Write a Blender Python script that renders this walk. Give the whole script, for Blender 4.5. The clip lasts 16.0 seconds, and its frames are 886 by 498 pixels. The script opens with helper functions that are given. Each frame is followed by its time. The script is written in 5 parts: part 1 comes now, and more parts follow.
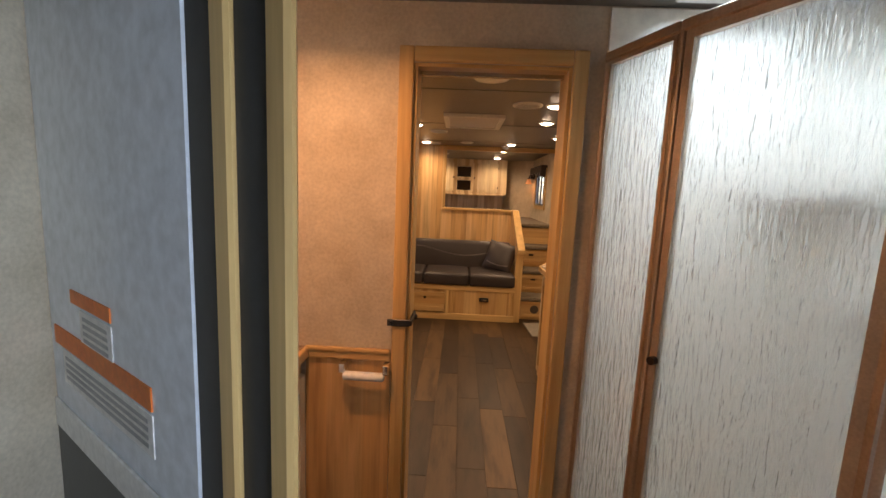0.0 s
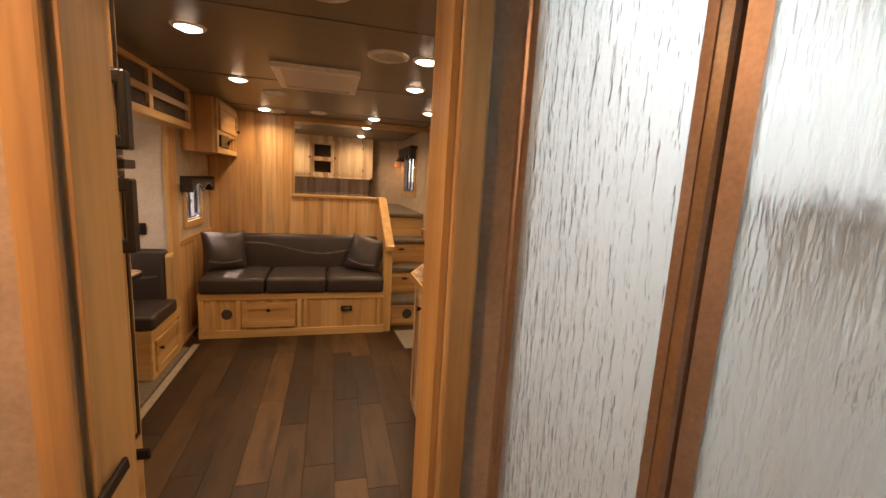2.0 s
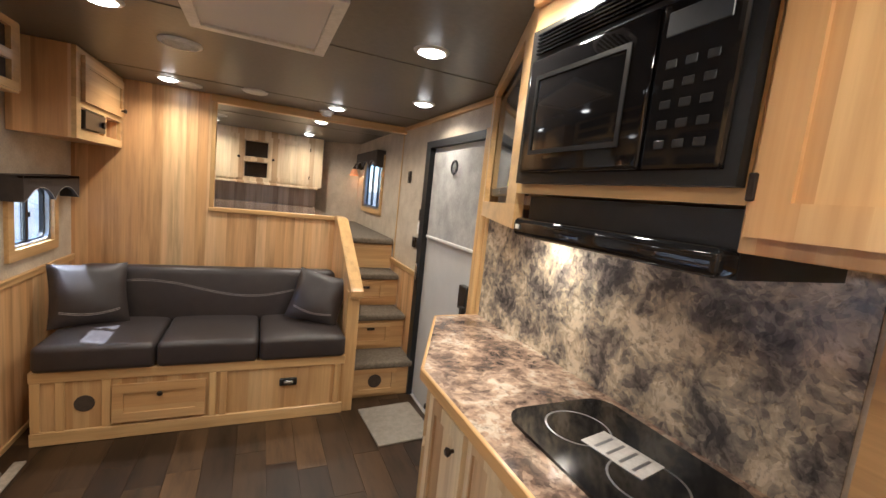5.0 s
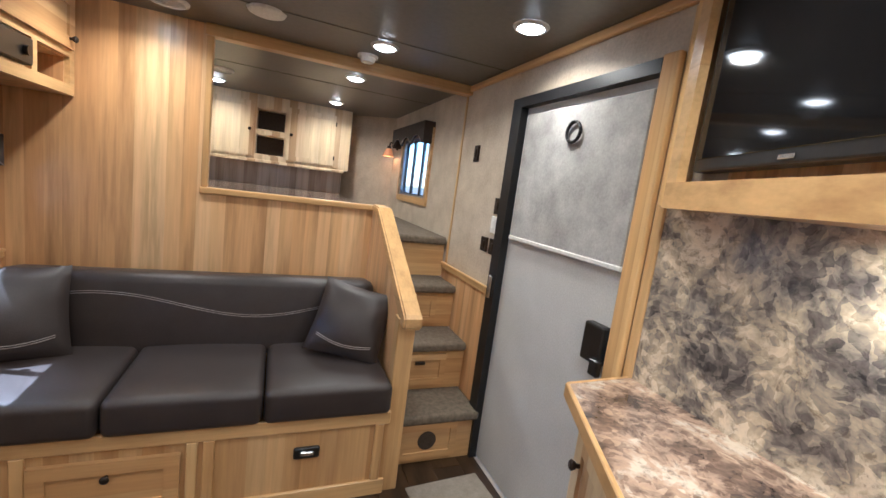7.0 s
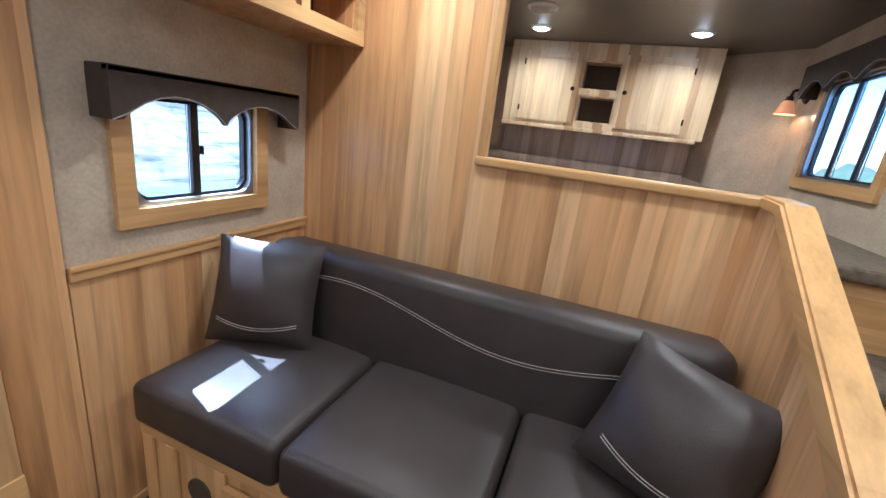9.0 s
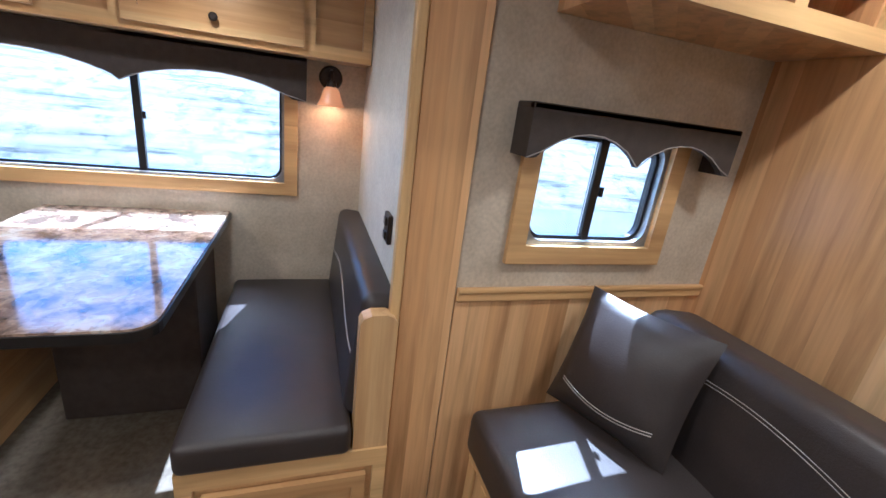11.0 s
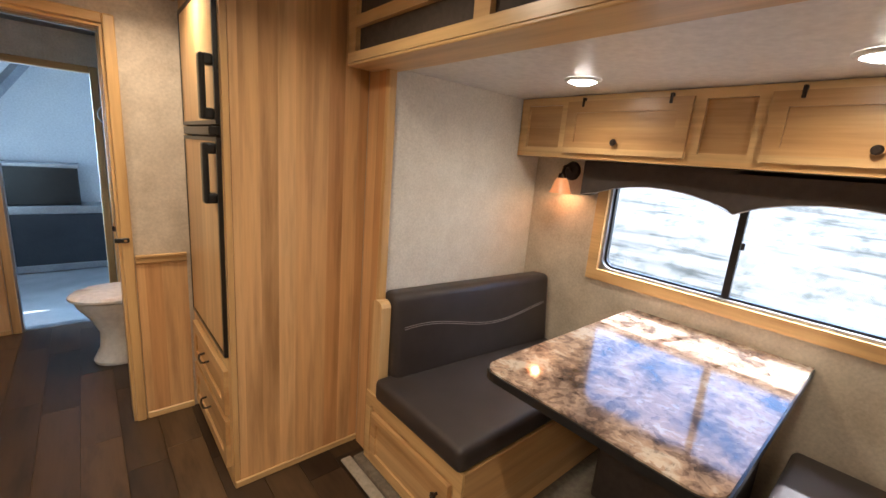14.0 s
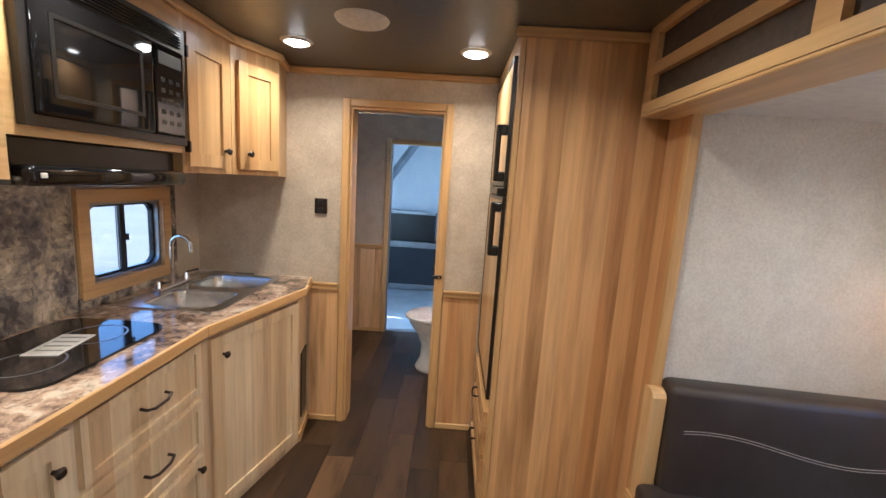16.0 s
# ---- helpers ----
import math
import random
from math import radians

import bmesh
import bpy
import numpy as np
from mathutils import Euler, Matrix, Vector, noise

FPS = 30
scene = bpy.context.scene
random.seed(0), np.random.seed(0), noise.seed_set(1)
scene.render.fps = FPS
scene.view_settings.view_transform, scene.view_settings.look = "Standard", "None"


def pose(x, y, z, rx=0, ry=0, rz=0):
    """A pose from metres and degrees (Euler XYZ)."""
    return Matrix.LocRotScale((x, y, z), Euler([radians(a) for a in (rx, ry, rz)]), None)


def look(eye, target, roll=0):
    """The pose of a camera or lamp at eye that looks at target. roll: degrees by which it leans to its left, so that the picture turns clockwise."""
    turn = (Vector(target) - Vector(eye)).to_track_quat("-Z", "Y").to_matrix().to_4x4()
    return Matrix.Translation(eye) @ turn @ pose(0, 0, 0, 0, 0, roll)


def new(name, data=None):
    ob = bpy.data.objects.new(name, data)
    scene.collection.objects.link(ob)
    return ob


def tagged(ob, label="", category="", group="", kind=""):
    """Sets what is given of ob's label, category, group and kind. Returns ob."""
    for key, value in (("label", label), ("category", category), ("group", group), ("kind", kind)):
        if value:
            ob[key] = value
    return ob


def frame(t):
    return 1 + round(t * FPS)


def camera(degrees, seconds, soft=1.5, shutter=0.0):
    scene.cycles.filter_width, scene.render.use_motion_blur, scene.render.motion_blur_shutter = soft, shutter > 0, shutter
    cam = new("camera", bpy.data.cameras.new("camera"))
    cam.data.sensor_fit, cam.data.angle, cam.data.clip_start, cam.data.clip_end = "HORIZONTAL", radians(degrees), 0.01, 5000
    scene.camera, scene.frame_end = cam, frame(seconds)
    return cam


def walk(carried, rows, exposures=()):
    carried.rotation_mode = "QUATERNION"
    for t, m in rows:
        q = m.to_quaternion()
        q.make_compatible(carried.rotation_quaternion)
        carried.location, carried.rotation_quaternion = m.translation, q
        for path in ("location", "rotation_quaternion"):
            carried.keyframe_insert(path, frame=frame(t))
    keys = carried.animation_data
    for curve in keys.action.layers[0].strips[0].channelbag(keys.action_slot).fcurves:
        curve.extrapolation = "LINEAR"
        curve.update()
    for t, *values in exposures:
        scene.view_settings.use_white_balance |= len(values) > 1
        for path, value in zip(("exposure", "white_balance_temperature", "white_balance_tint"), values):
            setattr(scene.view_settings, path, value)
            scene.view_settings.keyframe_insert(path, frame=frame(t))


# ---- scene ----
cam = camera(94.1, 16.0)
METRES, EYE, TILT, LEAN, TURN = 5.0, 1.42, 0.0, 0.0, 2.1
PATH = [
    (0, (-0.001, -0.011, 1.434), (-0.075, 1.969, 1.167), 2.5),
    (0.5, (0.043, 0.165, 1.44), (0.296, 2.124, 1.128), 1.5),
    (1, (0.107, 0.304, 1.451), (0.515, 2.235, 1.123), 1.3),
    (1.5, (0.158, 0.504, 1.446), (0.705, 2.399, 1.111), 2.4),
    (2, (0.157, 0.776, 1.459), (0.688, 2.678, 1.142), 3.3),
    (2.5, (0.09, 0.937, 1.499), (0.546, 2.854, 1.155), 4.3),
    (3, (0.052, 1.041, 1.505), (0.388, 2.981, 1.155), 4.5),
    (3.5, (0.083, 1.292, 1.519), (0.399, 3.239, 1.187), 3.3),
    (4, (0.073, 1.535, 1.528), (0.599, 3.441, 1.223), 3.2),
    (4.2, (0.08, 1.636, 1.534), (0.735, 3.504, 1.251), 3.5),
    (6.3, (0.109, 2.588, 1.41), (0.979, 4.373, 1.175), 6.9),
    (6.5, (0.106, 2.717, 1.412), (0.967, 4.508, 1.177), 7.1),
    (7, (0.131, 2.96, 1.401), (0.892, 4.788, 1.118), 7.5),
    (7.5, (0.202, 3.205, 1.377), (0.615, 5.126, 0.999), 6.0),
    (8, (0.175, 3.458, 1.406), (0.294, 5.388, 0.894), 6.8),
    (8.2, (0.228, 3.568, 1.393), (0.21, 5.495, 0.861), 7.3),
    (10.3, (0.074, 4.12, 1.32), (-1.444, 5.273, 0.715), 6.9),
    (10.5, (0.028, 4.11, 1.336), (-1.571, 5.133, 0.707), 7.4),
    (11, (-0.019, 4.097, 1.344), (-1.809, 4.729, 0.713), 7.3),
    (11.5, (-0.03, 4.118, 1.381), (-1.923, 4.298, 0.761), 6.3),
    (12, (-0.024, 4.124, 1.412), (-1.921, 3.881, 0.828), 5.2),
    (12.5, (-0.007, 4.111, 1.433), (-1.823, 3.482, 0.88), 4.4),
    (13, (0.019, 4.095, 1.439), (-1.662, 3.141, 0.926), 4.2),
    (13.5, (0.021, 4.039, 1.431), (-1.482, 2.807, 0.96), 4.3),
    (14, (-0.072, 3.904, 1.435), (-1.362, 2.439, 1.003), 4.7),
    (14.5, (-0.147, 3.79, 1.466), (-1.203, 2.14, 1.062), 5.4),
    (15, (-0.192, 3.777, 1.476), (-0.931, 1.956, 1.109), 4.6),
    (15.5, (-0.213, 3.828, 1.485), (-0.561, 1.886, 1.155), 3.7),
    (16, (-0.243, 3.865, 1.484), (-0.209, 1.891, 1.165), 3.6),
]
walk(cam, [(t, look(eye, target, roll)) for t, eye, target, roll in PATH],
     exposures=[(0.0, 1.74, 7500, 26), (1.5, 1.72, 7900, 29), (3.0, 1.84, 7300, 28), (3.5, 1.86, 8800, 32), (4.0, 2.06, 5850, 14), (4.2, 2.12, 5450, 12), (6.4, 2.28, 4650, 10), (10.3, 2.25, 4350, 10), (12.5, 2.24, 4650, 10), (14.5, 2.2, 5550, 13), (16.0, 2.28, 4900, 11)])

# ---- world and sun ----
world = bpy.data.worlds.new("sky")
scene.world = world
world.use_nodes = True
wn, wl = world.node_tree.nodes, world.node_tree.links
sky = wn.new("ShaderNodeTexSky")
sky.sky_type, sky.sun_disc = "NISHITA", False
sky.dust_density, sky.ozone_density = 0.2, 3.0
SUN_FROM = Vector((-0.60, 0.19, 1.0)).normalized()
sky.sun_elevation = math.asin(SUN_FROM.z)
sky.sun_rotation = math.atan2(SUN_FROM.x, SUN_FROM.y)
wl.new(sky.outputs[0], wn["Background"].inputs["Color"])
wn["Background"].inputs["Strength"].default_value = 0.15
sun_data = bpy.data.lights.new("sun", "SUN")
sun_data.energy, sun_data.angle, sun_data.color = 5.0, radians(0.5), (1.0, 0.95, 0.86)
sun = new("sun", sun_data)
sun.matrix_world = look(SUN_FROM * 20, (0, 0, 0))
LED, LED_W = (1.0, 0.765, 0.475), 1.22
SCONCE = (1.0, 0.55, 0.22)

# ---- building helpers ----
from mathutils.geometry import tessellate_polygon


def bx(x0, x1, y0, y1, z0, z1, bev=0.003, seg=1, bm=None):
    """A bevelled box, added to bm if given."""
    own = bmesh.new()
    bmesh.ops.create_cube(own, size=1)
    bmesh.ops.scale(own, vec=(abs(x1 - x0), abs(y1 - y0), abs(z1 - z0)), verts=own.verts)
    bmesh.ops.translate(own, vec=((x0 + x1) / 2, (y0 + y1) / 2, (z0 + z1) / 2), verts=own.verts)
    if bev:
        bev = min(bev, 0.45 * min(abs(x1 - x0), abs(y1 - y0), abs(z1 - z0)))
        bmesh.ops.bevel(own, geom=own.edges[:], offset=bev, segments=seg, profile=0.5, affect="EDGES")
    return join(bm, own)


def join(bm, own):
    if bm is None:
        return own
    data = bpy.data.meshes.new("tmp")
    own.to_mesh(data)
    own.free()
    bm.from_mesh(data)
    bpy.data.meshes.remove(data)
    return bm


def cyl(p, q, r, r2=None, n=16, bm=None, bev=0.0):
    """A cylinder or cone from p to q."""
    own = bmesh.new()
    p, q = Vector(p), Vector(q)
    bmesh.ops.create_cone(own, cap_ends=True, segments=n, radius1=r, radius2=r if r2 is None else r2, depth=(q - p).length)
    if bev:
        bmesh.ops.bevel(own, geom=[e for e in own.edges if len(e.link_faces) == 2 and e.calc_face_angle() > 1.2], offset=bev, segments=2, affect="EDGES")
    turn = (q - p).to_track_quat("Z", "Y").to_matrix().to_4x4()
    bmesh.ops.transform(own, matrix=Matrix.Translation((p + q) / 2) @ turn, verts=own.verts)
    return join(bm, own)


def lathe(profile, n=24, bm=None):
    """A turned shape round z from (radius, height) pairs."""
    own = bmesh.new()
    rings = [[own.verts.new((r * math.cos(2 * math.pi * k / n), r * math.sin(2 * math.pi * k / n), z)) for k in range(n)] for r, z in profile]
    for a, b in zip(rings, rings[1:]):
        for k in range(n):
            own.faces.new((a[k], a[(k + 1) % n], b[(k + 1) % n], b[k]))
    return join(bm, own)


def tube(points, r, n=8, bm=None):
    """A round bar along points."""
    for a, b in zip(points, points[1:]):
        bm = cyl(a, b, r, n=n, bm=bm)
    return bm


def prism(outer, holes, d0, d1, up="y"):
    """A plate with holes. up 'y': drawn in local x-z, thick along y; 'z': drawn in x-y, thick along z."""
    bm = bmesh.new()
    loops = [outer, *holes]
    flat = [p for loop in loops for p in loop]
    place = (lambda a, b, d: (a, d, b)) if up == "y" else (lambda a, b, d: (a, b, d))
    lo = [bm.verts.new(place(a, b, d0)) for a, b in flat]
    hi = [bm.verts.new(place(a, b, d1)) for a, b in flat]
    for tri in tessellate_polygon([[Vector((a, b, 0)) for a, b in loop] for loop in loops]):
        if len(set(tri)) == 3:
            bm.faces.new([lo[k] for k in tri])
            bm.faces.new([hi[k] for k in reversed(tri)])
    start = 0
    for loop in loops:
        n = len(loop)
        for k in range(n):
            a, b = start + k, start + (k + 1) % n
            bm.faces.new((lo[a], lo[b], hi[b], hi[a]))
        start += n
    bmesh.ops.recalc_face_normals(bm, faces=bm.faces)
    return bm


def rect(x0, x1, y0, y1):
    return [(x0, y0), (x1, y0), (x1, y1), (x0, y1)]


def rrect(x0, x1, y0, y1, r, n=5):
    out = []
    for cx, cy, a0 in ((x1 - r, y0 + r, -90), (x1 - r, y1 - r, 0), (x0 + r, y1 - r, 90), (x0 + r, y0 + r, 180)):
        for k in range(n + 1):
            a = radians(a0 + 90 * k / n)
            out.append((cx + r * math.cos(a), cy + r * math.sin(a)))
    return out


def moved(bm, m):
    bmesh.ops.transform(bm, matrix=m, verts=bm.verts)
    return bm


def mesh(name, bm, mat, smooth=False):
    data = bpy.data.meshes.new(name)
    bm.to_mesh(data)
    bm.free()
    data.materials.append(mat)
    if smooth:
        for f in data.polygons:
            f.use_smooth = True
        data.set_sharp_from_angle(angle=radians(35))
    return data


def thing(name, at, label, category, group="", rz=0.0):
    """An Empty at the base of a thing."""
    ob = new(name)
    ob.empty_display_size = 0.05
    ob.matrix_basis = pose(*at, 0, 0, rz)
    bpy.context.view_layer.update()
    return tagged(ob, label, category, group)


def part(name, bm, mat, parent, label="", smooth=False):
    """One mesh under a thing or a part; bm is in the world's metres."""
    ob = new(name, mesh(name, bm, mat, smooth))
    ob.parent = parent
    if not parent.parent:
        ob.matrix_parent_inverse = parent.matrix_basis.inverted()
    return tagged(ob, label)


def structure(name, bm, mat, label="", smooth=False, category=""):
    return tagged(new(name, mesh(name, bm, mat, smooth)), label, category, kind="structure")


def single(name, bm, mat, label, category, smooth=False, group=""):
    return tagged(new(name, mesh(name, bm, mat, smooth)), label, category, group)


# poses of faces: local x along the face, -y out of it, z up
def on_left(y, z=0.0, x=-1.02):
    return pose(x, y, z, 0, 0, 90)


def on_right(y, z=0.0, x=1.21):
    return pose(x, y, z, 0, 0, -90)


def on_back(x, z=0.0, y=1.54):
    return pose(x, y, z, 0, 0, 180)


def on_front(x, z=0.0, y=5.42):
    return pose(x, y, z)


# ---- materials ----
def mat_new(name, rough=0.5, metal=0.0, spec=0.5):
    m = bpy.data.materials.new(name)
    m.use_nodes = True
    b = m.node_tree.nodes["Principled BSDF"]
    b.inputs["Roughness"].default_value, b.inputs["Metallic"].default_value = rough, metal
    b.inputs["Specular IOR Level"].default_value = spec
    return m, m.node_tree.nodes, m.node_tree.links, b


def position(n, l, scale):
    g = n.new("ShaderNodeNewGeometry")
    mp = n.new("ShaderNodeMapping")
    mp.inputs["Scale"].default_value = scale
    l.new(g.outputs["Position"], mp.inputs["Vector"])
    return mp.outputs[0]


def noisy(n, l, vec, scale, detail=4.0, rough=0.55):
    t = n.new("ShaderNodeTexNoise")
    t.inputs["Scale"].default_value, t.inputs["Detail"].default_value, t.inputs["Roughness"].default_value = scale, detail, rough
    l.new(vec, t.inputs["Vector"])
    return t.outputs["Fac"]


def ramp(n, l, fac, stops):
    r = n.new("ShaderNodeValToRGB")
    while len(r.color_ramp.elements) < len(stops):
        r.color_ramp.elements.new(0.5)
    for e, (p, c) in zip(r.color_ramp.elements, stops):
        e.position, e.color = p, (*c, 1)
    l.new(fac, r.inputs[0])
    return r.outputs[0]


def mixed(n, l, a, b, fac, mode="MIX"):
    m = n.new("ShaderNodeMix")
    m.data_type, m.blend_type = "RGBA", mode
    for sock, v in ((m.inputs[0], fac), (m.inputs[6], a), (m.inputs[7], b)):
        if hasattr(v, "links"):
            l.new(v, sock)
        else:
            sock.default_value = v if isinstance(v, float) else (*v, 1)
    return m.outputs[2]


def bumped(n, l, b, fac, strength, dist=0.002):
    u = n.new("ShaderNodeBump")
    u.inputs["Strength"].default_value, u.inputs["Distance"].default_value = strength, dist
    l.new(fac, u.inputs["Height"])
    l.new(u.outputs[0], b.inputs["Normal"])


def mottled(name, low, high, scale, rough, fine=60.0, bump=0.15, metal=0.0, stops=(0.3, 0.7), spec=0.5):
    """Paint, cloth, stone: two scales of variation and fine relief."""
    m, n, l, b = mat_new(name, rough, metal, spec)
    p = position(n, l, (1, 1, 1))
    big, small = noisy(n, l, p, scale), noisy(n, l, p, fine, 3.0)
    c = ramp(n, l, big, [(stops[0], low), (stops[1], high)])
    g = ramp(n, l, small, [(0.3, (0.86, 0.86, 0.86)), (0.7, (1.06, 1.06, 1.06))])
    l.new(mixed(n, l, c, g, 1.0, "MULTIPLY"), b.inputs["Base Color"])
    bumped(n, l, b, small, bump)
    return m


def planked(name, tones, width, band, grain, rough=0.38, dark=0.75, pieces=False):
    """Wood with boards of the given width along one axis; band and grain are axes 0, 1, 2."""
    m, n, l, b = mat_new(name, rough)
    g = n.new("ShaderNodeNewGeometry")
    sep = n.new("ShaderNodeSeparateXYZ")
    l.new(g.outputs["Position"], sep.inputs[0])
    if pieces:
        inf = n.new("ShaderNodeObjectInfo")
        rnd = inf.outputs["Random"]
    else:
        if isinstance(band, tuple):
            add = n.new("ShaderNodeMath")
            l.new(sep.outputs[band[0]], add.inputs[0])
            l.new(sep.outputs[band[1]], add.inputs[1])
            along = add.outputs[0]
        else:
            along = sep.outputs[band]
        div = n.new("ShaderNodeMath")
        div.operation = "DIVIDE"
        l.new(along, div.inputs[0])
        div.inputs[1].default_value = width
        fl = n.new("ShaderNodeMath")
        fl.operation = "FLOOR"
        l.new(div.outputs[0], fl.inputs[0])
        wn_ = n.new("ShaderNodeTexWhiteNoise")
        wn_.noise_dimensions = "1D"
        l.new(fl.outputs[0], wn_.inputs["W"])
        rnd = wn_.outputs["Value"]
    sc = [11.0, 11.0, 11.0]
    sc[grain] = 2.0 if pieces else 0.8
    off = n.new("ShaderNodeVectorMath")
    off.operation = "ADD"
    l.new(position(n, l, sc), off.inputs[0])
    mul = n.new("ShaderNodeMath")
    mul.operation = "MULTIPLY"
    mul.inputs[1].default_value = 37.0
    l.new(rnd, mul.inputs[0])
    l.new(mul.outputs[0], off.inputs[1])
    streak = noisy(n, l, off.outputs[0], 1.3, 5.0, 0.6)
    sc2 = [90.0, 90.0, 90.0]
    sc2[grain] = 3.0
    fine = noisy(n, l, position(n, l, sc2), 1.0, 3.0)
    k = len(tones) - 1
    base = ramp(n, l, rnd, [(i / k, t) for i, t in enumerate(tones)])
    c1 = ramp(n, l, streak, [(0.28, (dark, dark * 0.93, dark * 0.86)), (0.52, (1, 1, 1)), (0.72, (1.16, 1.15, 1.12))])
    c2 = ramp(n, l, fine, [(0.3, (0.93, 0.91, 0.88)), (0.65, (1.03, 1.03, 1.03))])
    c = mixed(n, l, mixed(n, l, base, c1, 1.0, "MULTIPLY"), c2, 1.0, "MULTIPLY")
    l.new(c, b.inputs["Base Color"])
    bumped(n, l, b, fine, 0.12, 0.001)
    return m


HICK = [(0.54, 0.29, 0.115), (0.70, 0.44, 0.205), (0.60, 0.345, 0.145), (0.78, 0.54, 0.285), (0.64, 0.38, 0.165), (0.73, 0.48, 0.235)]
PANEL = planked("hickory_panel", HICK, 0.068, (0, 1), 2, 0.30, 0.55)
CAB = [(0.50, 0.30, 0.12), (0.62, 0.42, 0.20), (0.57, 0.36, 0.15), (0.46, 0.26, 0.10)]
WOOD_V = planked("maple_upright", CAB, 0.07, (0, 1), 2, 0.32, 0.74)
WOOD_X = planked("maple_along_x", CAB, 0.09, 2, 0, 0.32, 0.74)
WOOD_Y = planked("maple_along_y", CAB, 0.09, 2, 1, 0.32, 0.74)
PALE = [(0.64, 0.50, 0.30), (0.76, 0.64, 0.44), (0.68, 0.54, 0.33), (0.50, 0.33, 0.17), (0.74, 0.60, 0.40)]
PALE_V = planked("pale_maple_upright", PALE, 0.07, (0, 1), 2, 0.34, 0.74)
HONEY = [(0.60, 0.385, 0.16), (0.66, 0.45, 0.20), (0.57, 0.35, 0.14)]
TRIM_X = planked("honey_trim_x", HONEY, 0.3, 2, 0, 0.3, 0.68)
TRIM_Y = planked("honey_trim_y", HONEY, 0.3, 2, 1, 0.3, 0.68)
TRIM_Z = planked("honey_trim_z", HONEY, 0.3, (0, 1), 2, 0.3, 0.68)
FLOOR = [(0.022, 0.012, 0.0065), (0.050, 0.028, 0.013), (0.030, 0.017, 0.009), (0.115, 0.064, 0.027), (0.040, 0.023, 0.011), (0.078, 0.044, 0.020)]
PLANK = planked("dark_vinyl_plank", FLOOR, 0.15, 0, 1, 0.44, 0.32, pieces=True)
JOINT = mottled("dark_joint", (0.03, 0.022, 0.016), (0.05, 0.035, 0.025), 5, 0.8)
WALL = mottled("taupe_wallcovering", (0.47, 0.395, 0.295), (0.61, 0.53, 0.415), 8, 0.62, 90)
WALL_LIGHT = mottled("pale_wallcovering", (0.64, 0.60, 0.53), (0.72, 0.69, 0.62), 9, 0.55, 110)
CEIL = mottled("grey_ceiling", (0.115, 0.103, 0.090), (0.13, 0.118, 0.103), 3, 0.34, 40, 0.04)
CEIL_LIGHT = mottled("pale_ceiling", (0.68, 0.66, 0.63), (0.73, 0.71, 0.68), 3, 0.28, 40, 0.03)
LEATHER = mottled("brown_leatherette", (0.032, 0.025, 0.024), (0.041, 0.032, 0.030), 10, 0.43, 220, 0.25)
STITCH = mottled("pale_thread", (0.30, 0.27, 0.25), (0.38, 0.35, 0.32), 40, 0.7)
VALANCE = mottled("dark_brown_cloth", (0.045, 0.034, 0.028), (0.06, 0.045, 0.038), 30, 0.8, 300, 0.3)
BLACK = mottled("black_plastic", (0.010, 0.010, 0.010), (0.016, 0.015, 0.015), 20, 0.3, 120, 0.05)
GLOSS = mottled("black_glass", (0.006, 0.006, 0.007), (0.009, 0.009, 0.010), 3, 0.06, 20, 0.0)
BRONZE = mottled("dark_bronze", (0.025, 0.018, 0.014), (0.045, 0.03, 0.022), 60, 0.38, 200, 0.05, 0.6)
GRILLE = mottled("brown_mesh", (0.05, 0.036, 0.026), (0.075, 0.055, 0.04), 50, 0.75, 400, 0.4)
WHITE = mottled("white_plastic", (0.72, 0.71, 0.68), (0.78, 0.77, 0.74), 6, 0.38, 60, 0.03)
PORCELAIN = mottled("porcelain", (0.76, 0.72, 0.66), (0.8, 0.77, 0.7), 4, 0.12, 30, 0.0)
STEEL = mottled("brushed_steel", (0.55, 0.55, 0.55), (0.68, 0.68, 0.67), 30, 0.24, 200, 0.05, 1.0)
CHROME = mottled("chrome", (0.75, 0.75, 0.76), (0.8, 0.8, 0.8), 5, 0.08, 20, 0.0, 1.0)
ALU = mottled("tan_anodised_metal", (0.46, 0.36, 0.28), (0.55, 0.44, 0.35), 12, 0.34, 160, 0.04, 0.75)
GREYMETAL = mottled("grey_aluminium", (0.30, 0.31, 0.33), (0.4, 0.41, 0.43), 8, 0.35, 100, 0.05, 0.8)
CARPET = mottled("grey_brown_carpet", (0.115, 0.092, 0.066), (0.20, 0.165, 0.12), 45, 0.95, 500, 0.9)
DOORSKIN = mottled("pale_grey_door_skin", (0.52, 0.52, 0.51), (0.58, 0.58, 0.57), 5, 0.4, 150, 0.08)
SHADE = mottled("grey_felt_shade", (0.30, 0.29, 0.28), (0.48, 0.47, 0.45), 9, 0.9, 120, 0.4)
RUBBER = mottled("black_rubber", (0.007, 0.007, 0.008), (0.012, 0.012, 0.013), 20, 0.4, 90, 0.1)
PAPER = mottled("white_paper", (0.72, 0.71, 0.69), (0.78, 0.77, 0.75), 20, 0.7)
ORANGE = mottled("orange_print", (0.75, 0.16, 0.02), (0.8, 0.2, 0.03), 20, 0.5)
YELLOW = mottled("yellow_card", (0.8, 0.75, 0.02), (0.85, 0.8, 0.04), 20, 0.6)
SHOWERWALL = mottled("cream_acrylic", (0.78, 0.75, 0.68), (0.82, 0.80, 0.74), 4, 0.25, 30, 0.02)
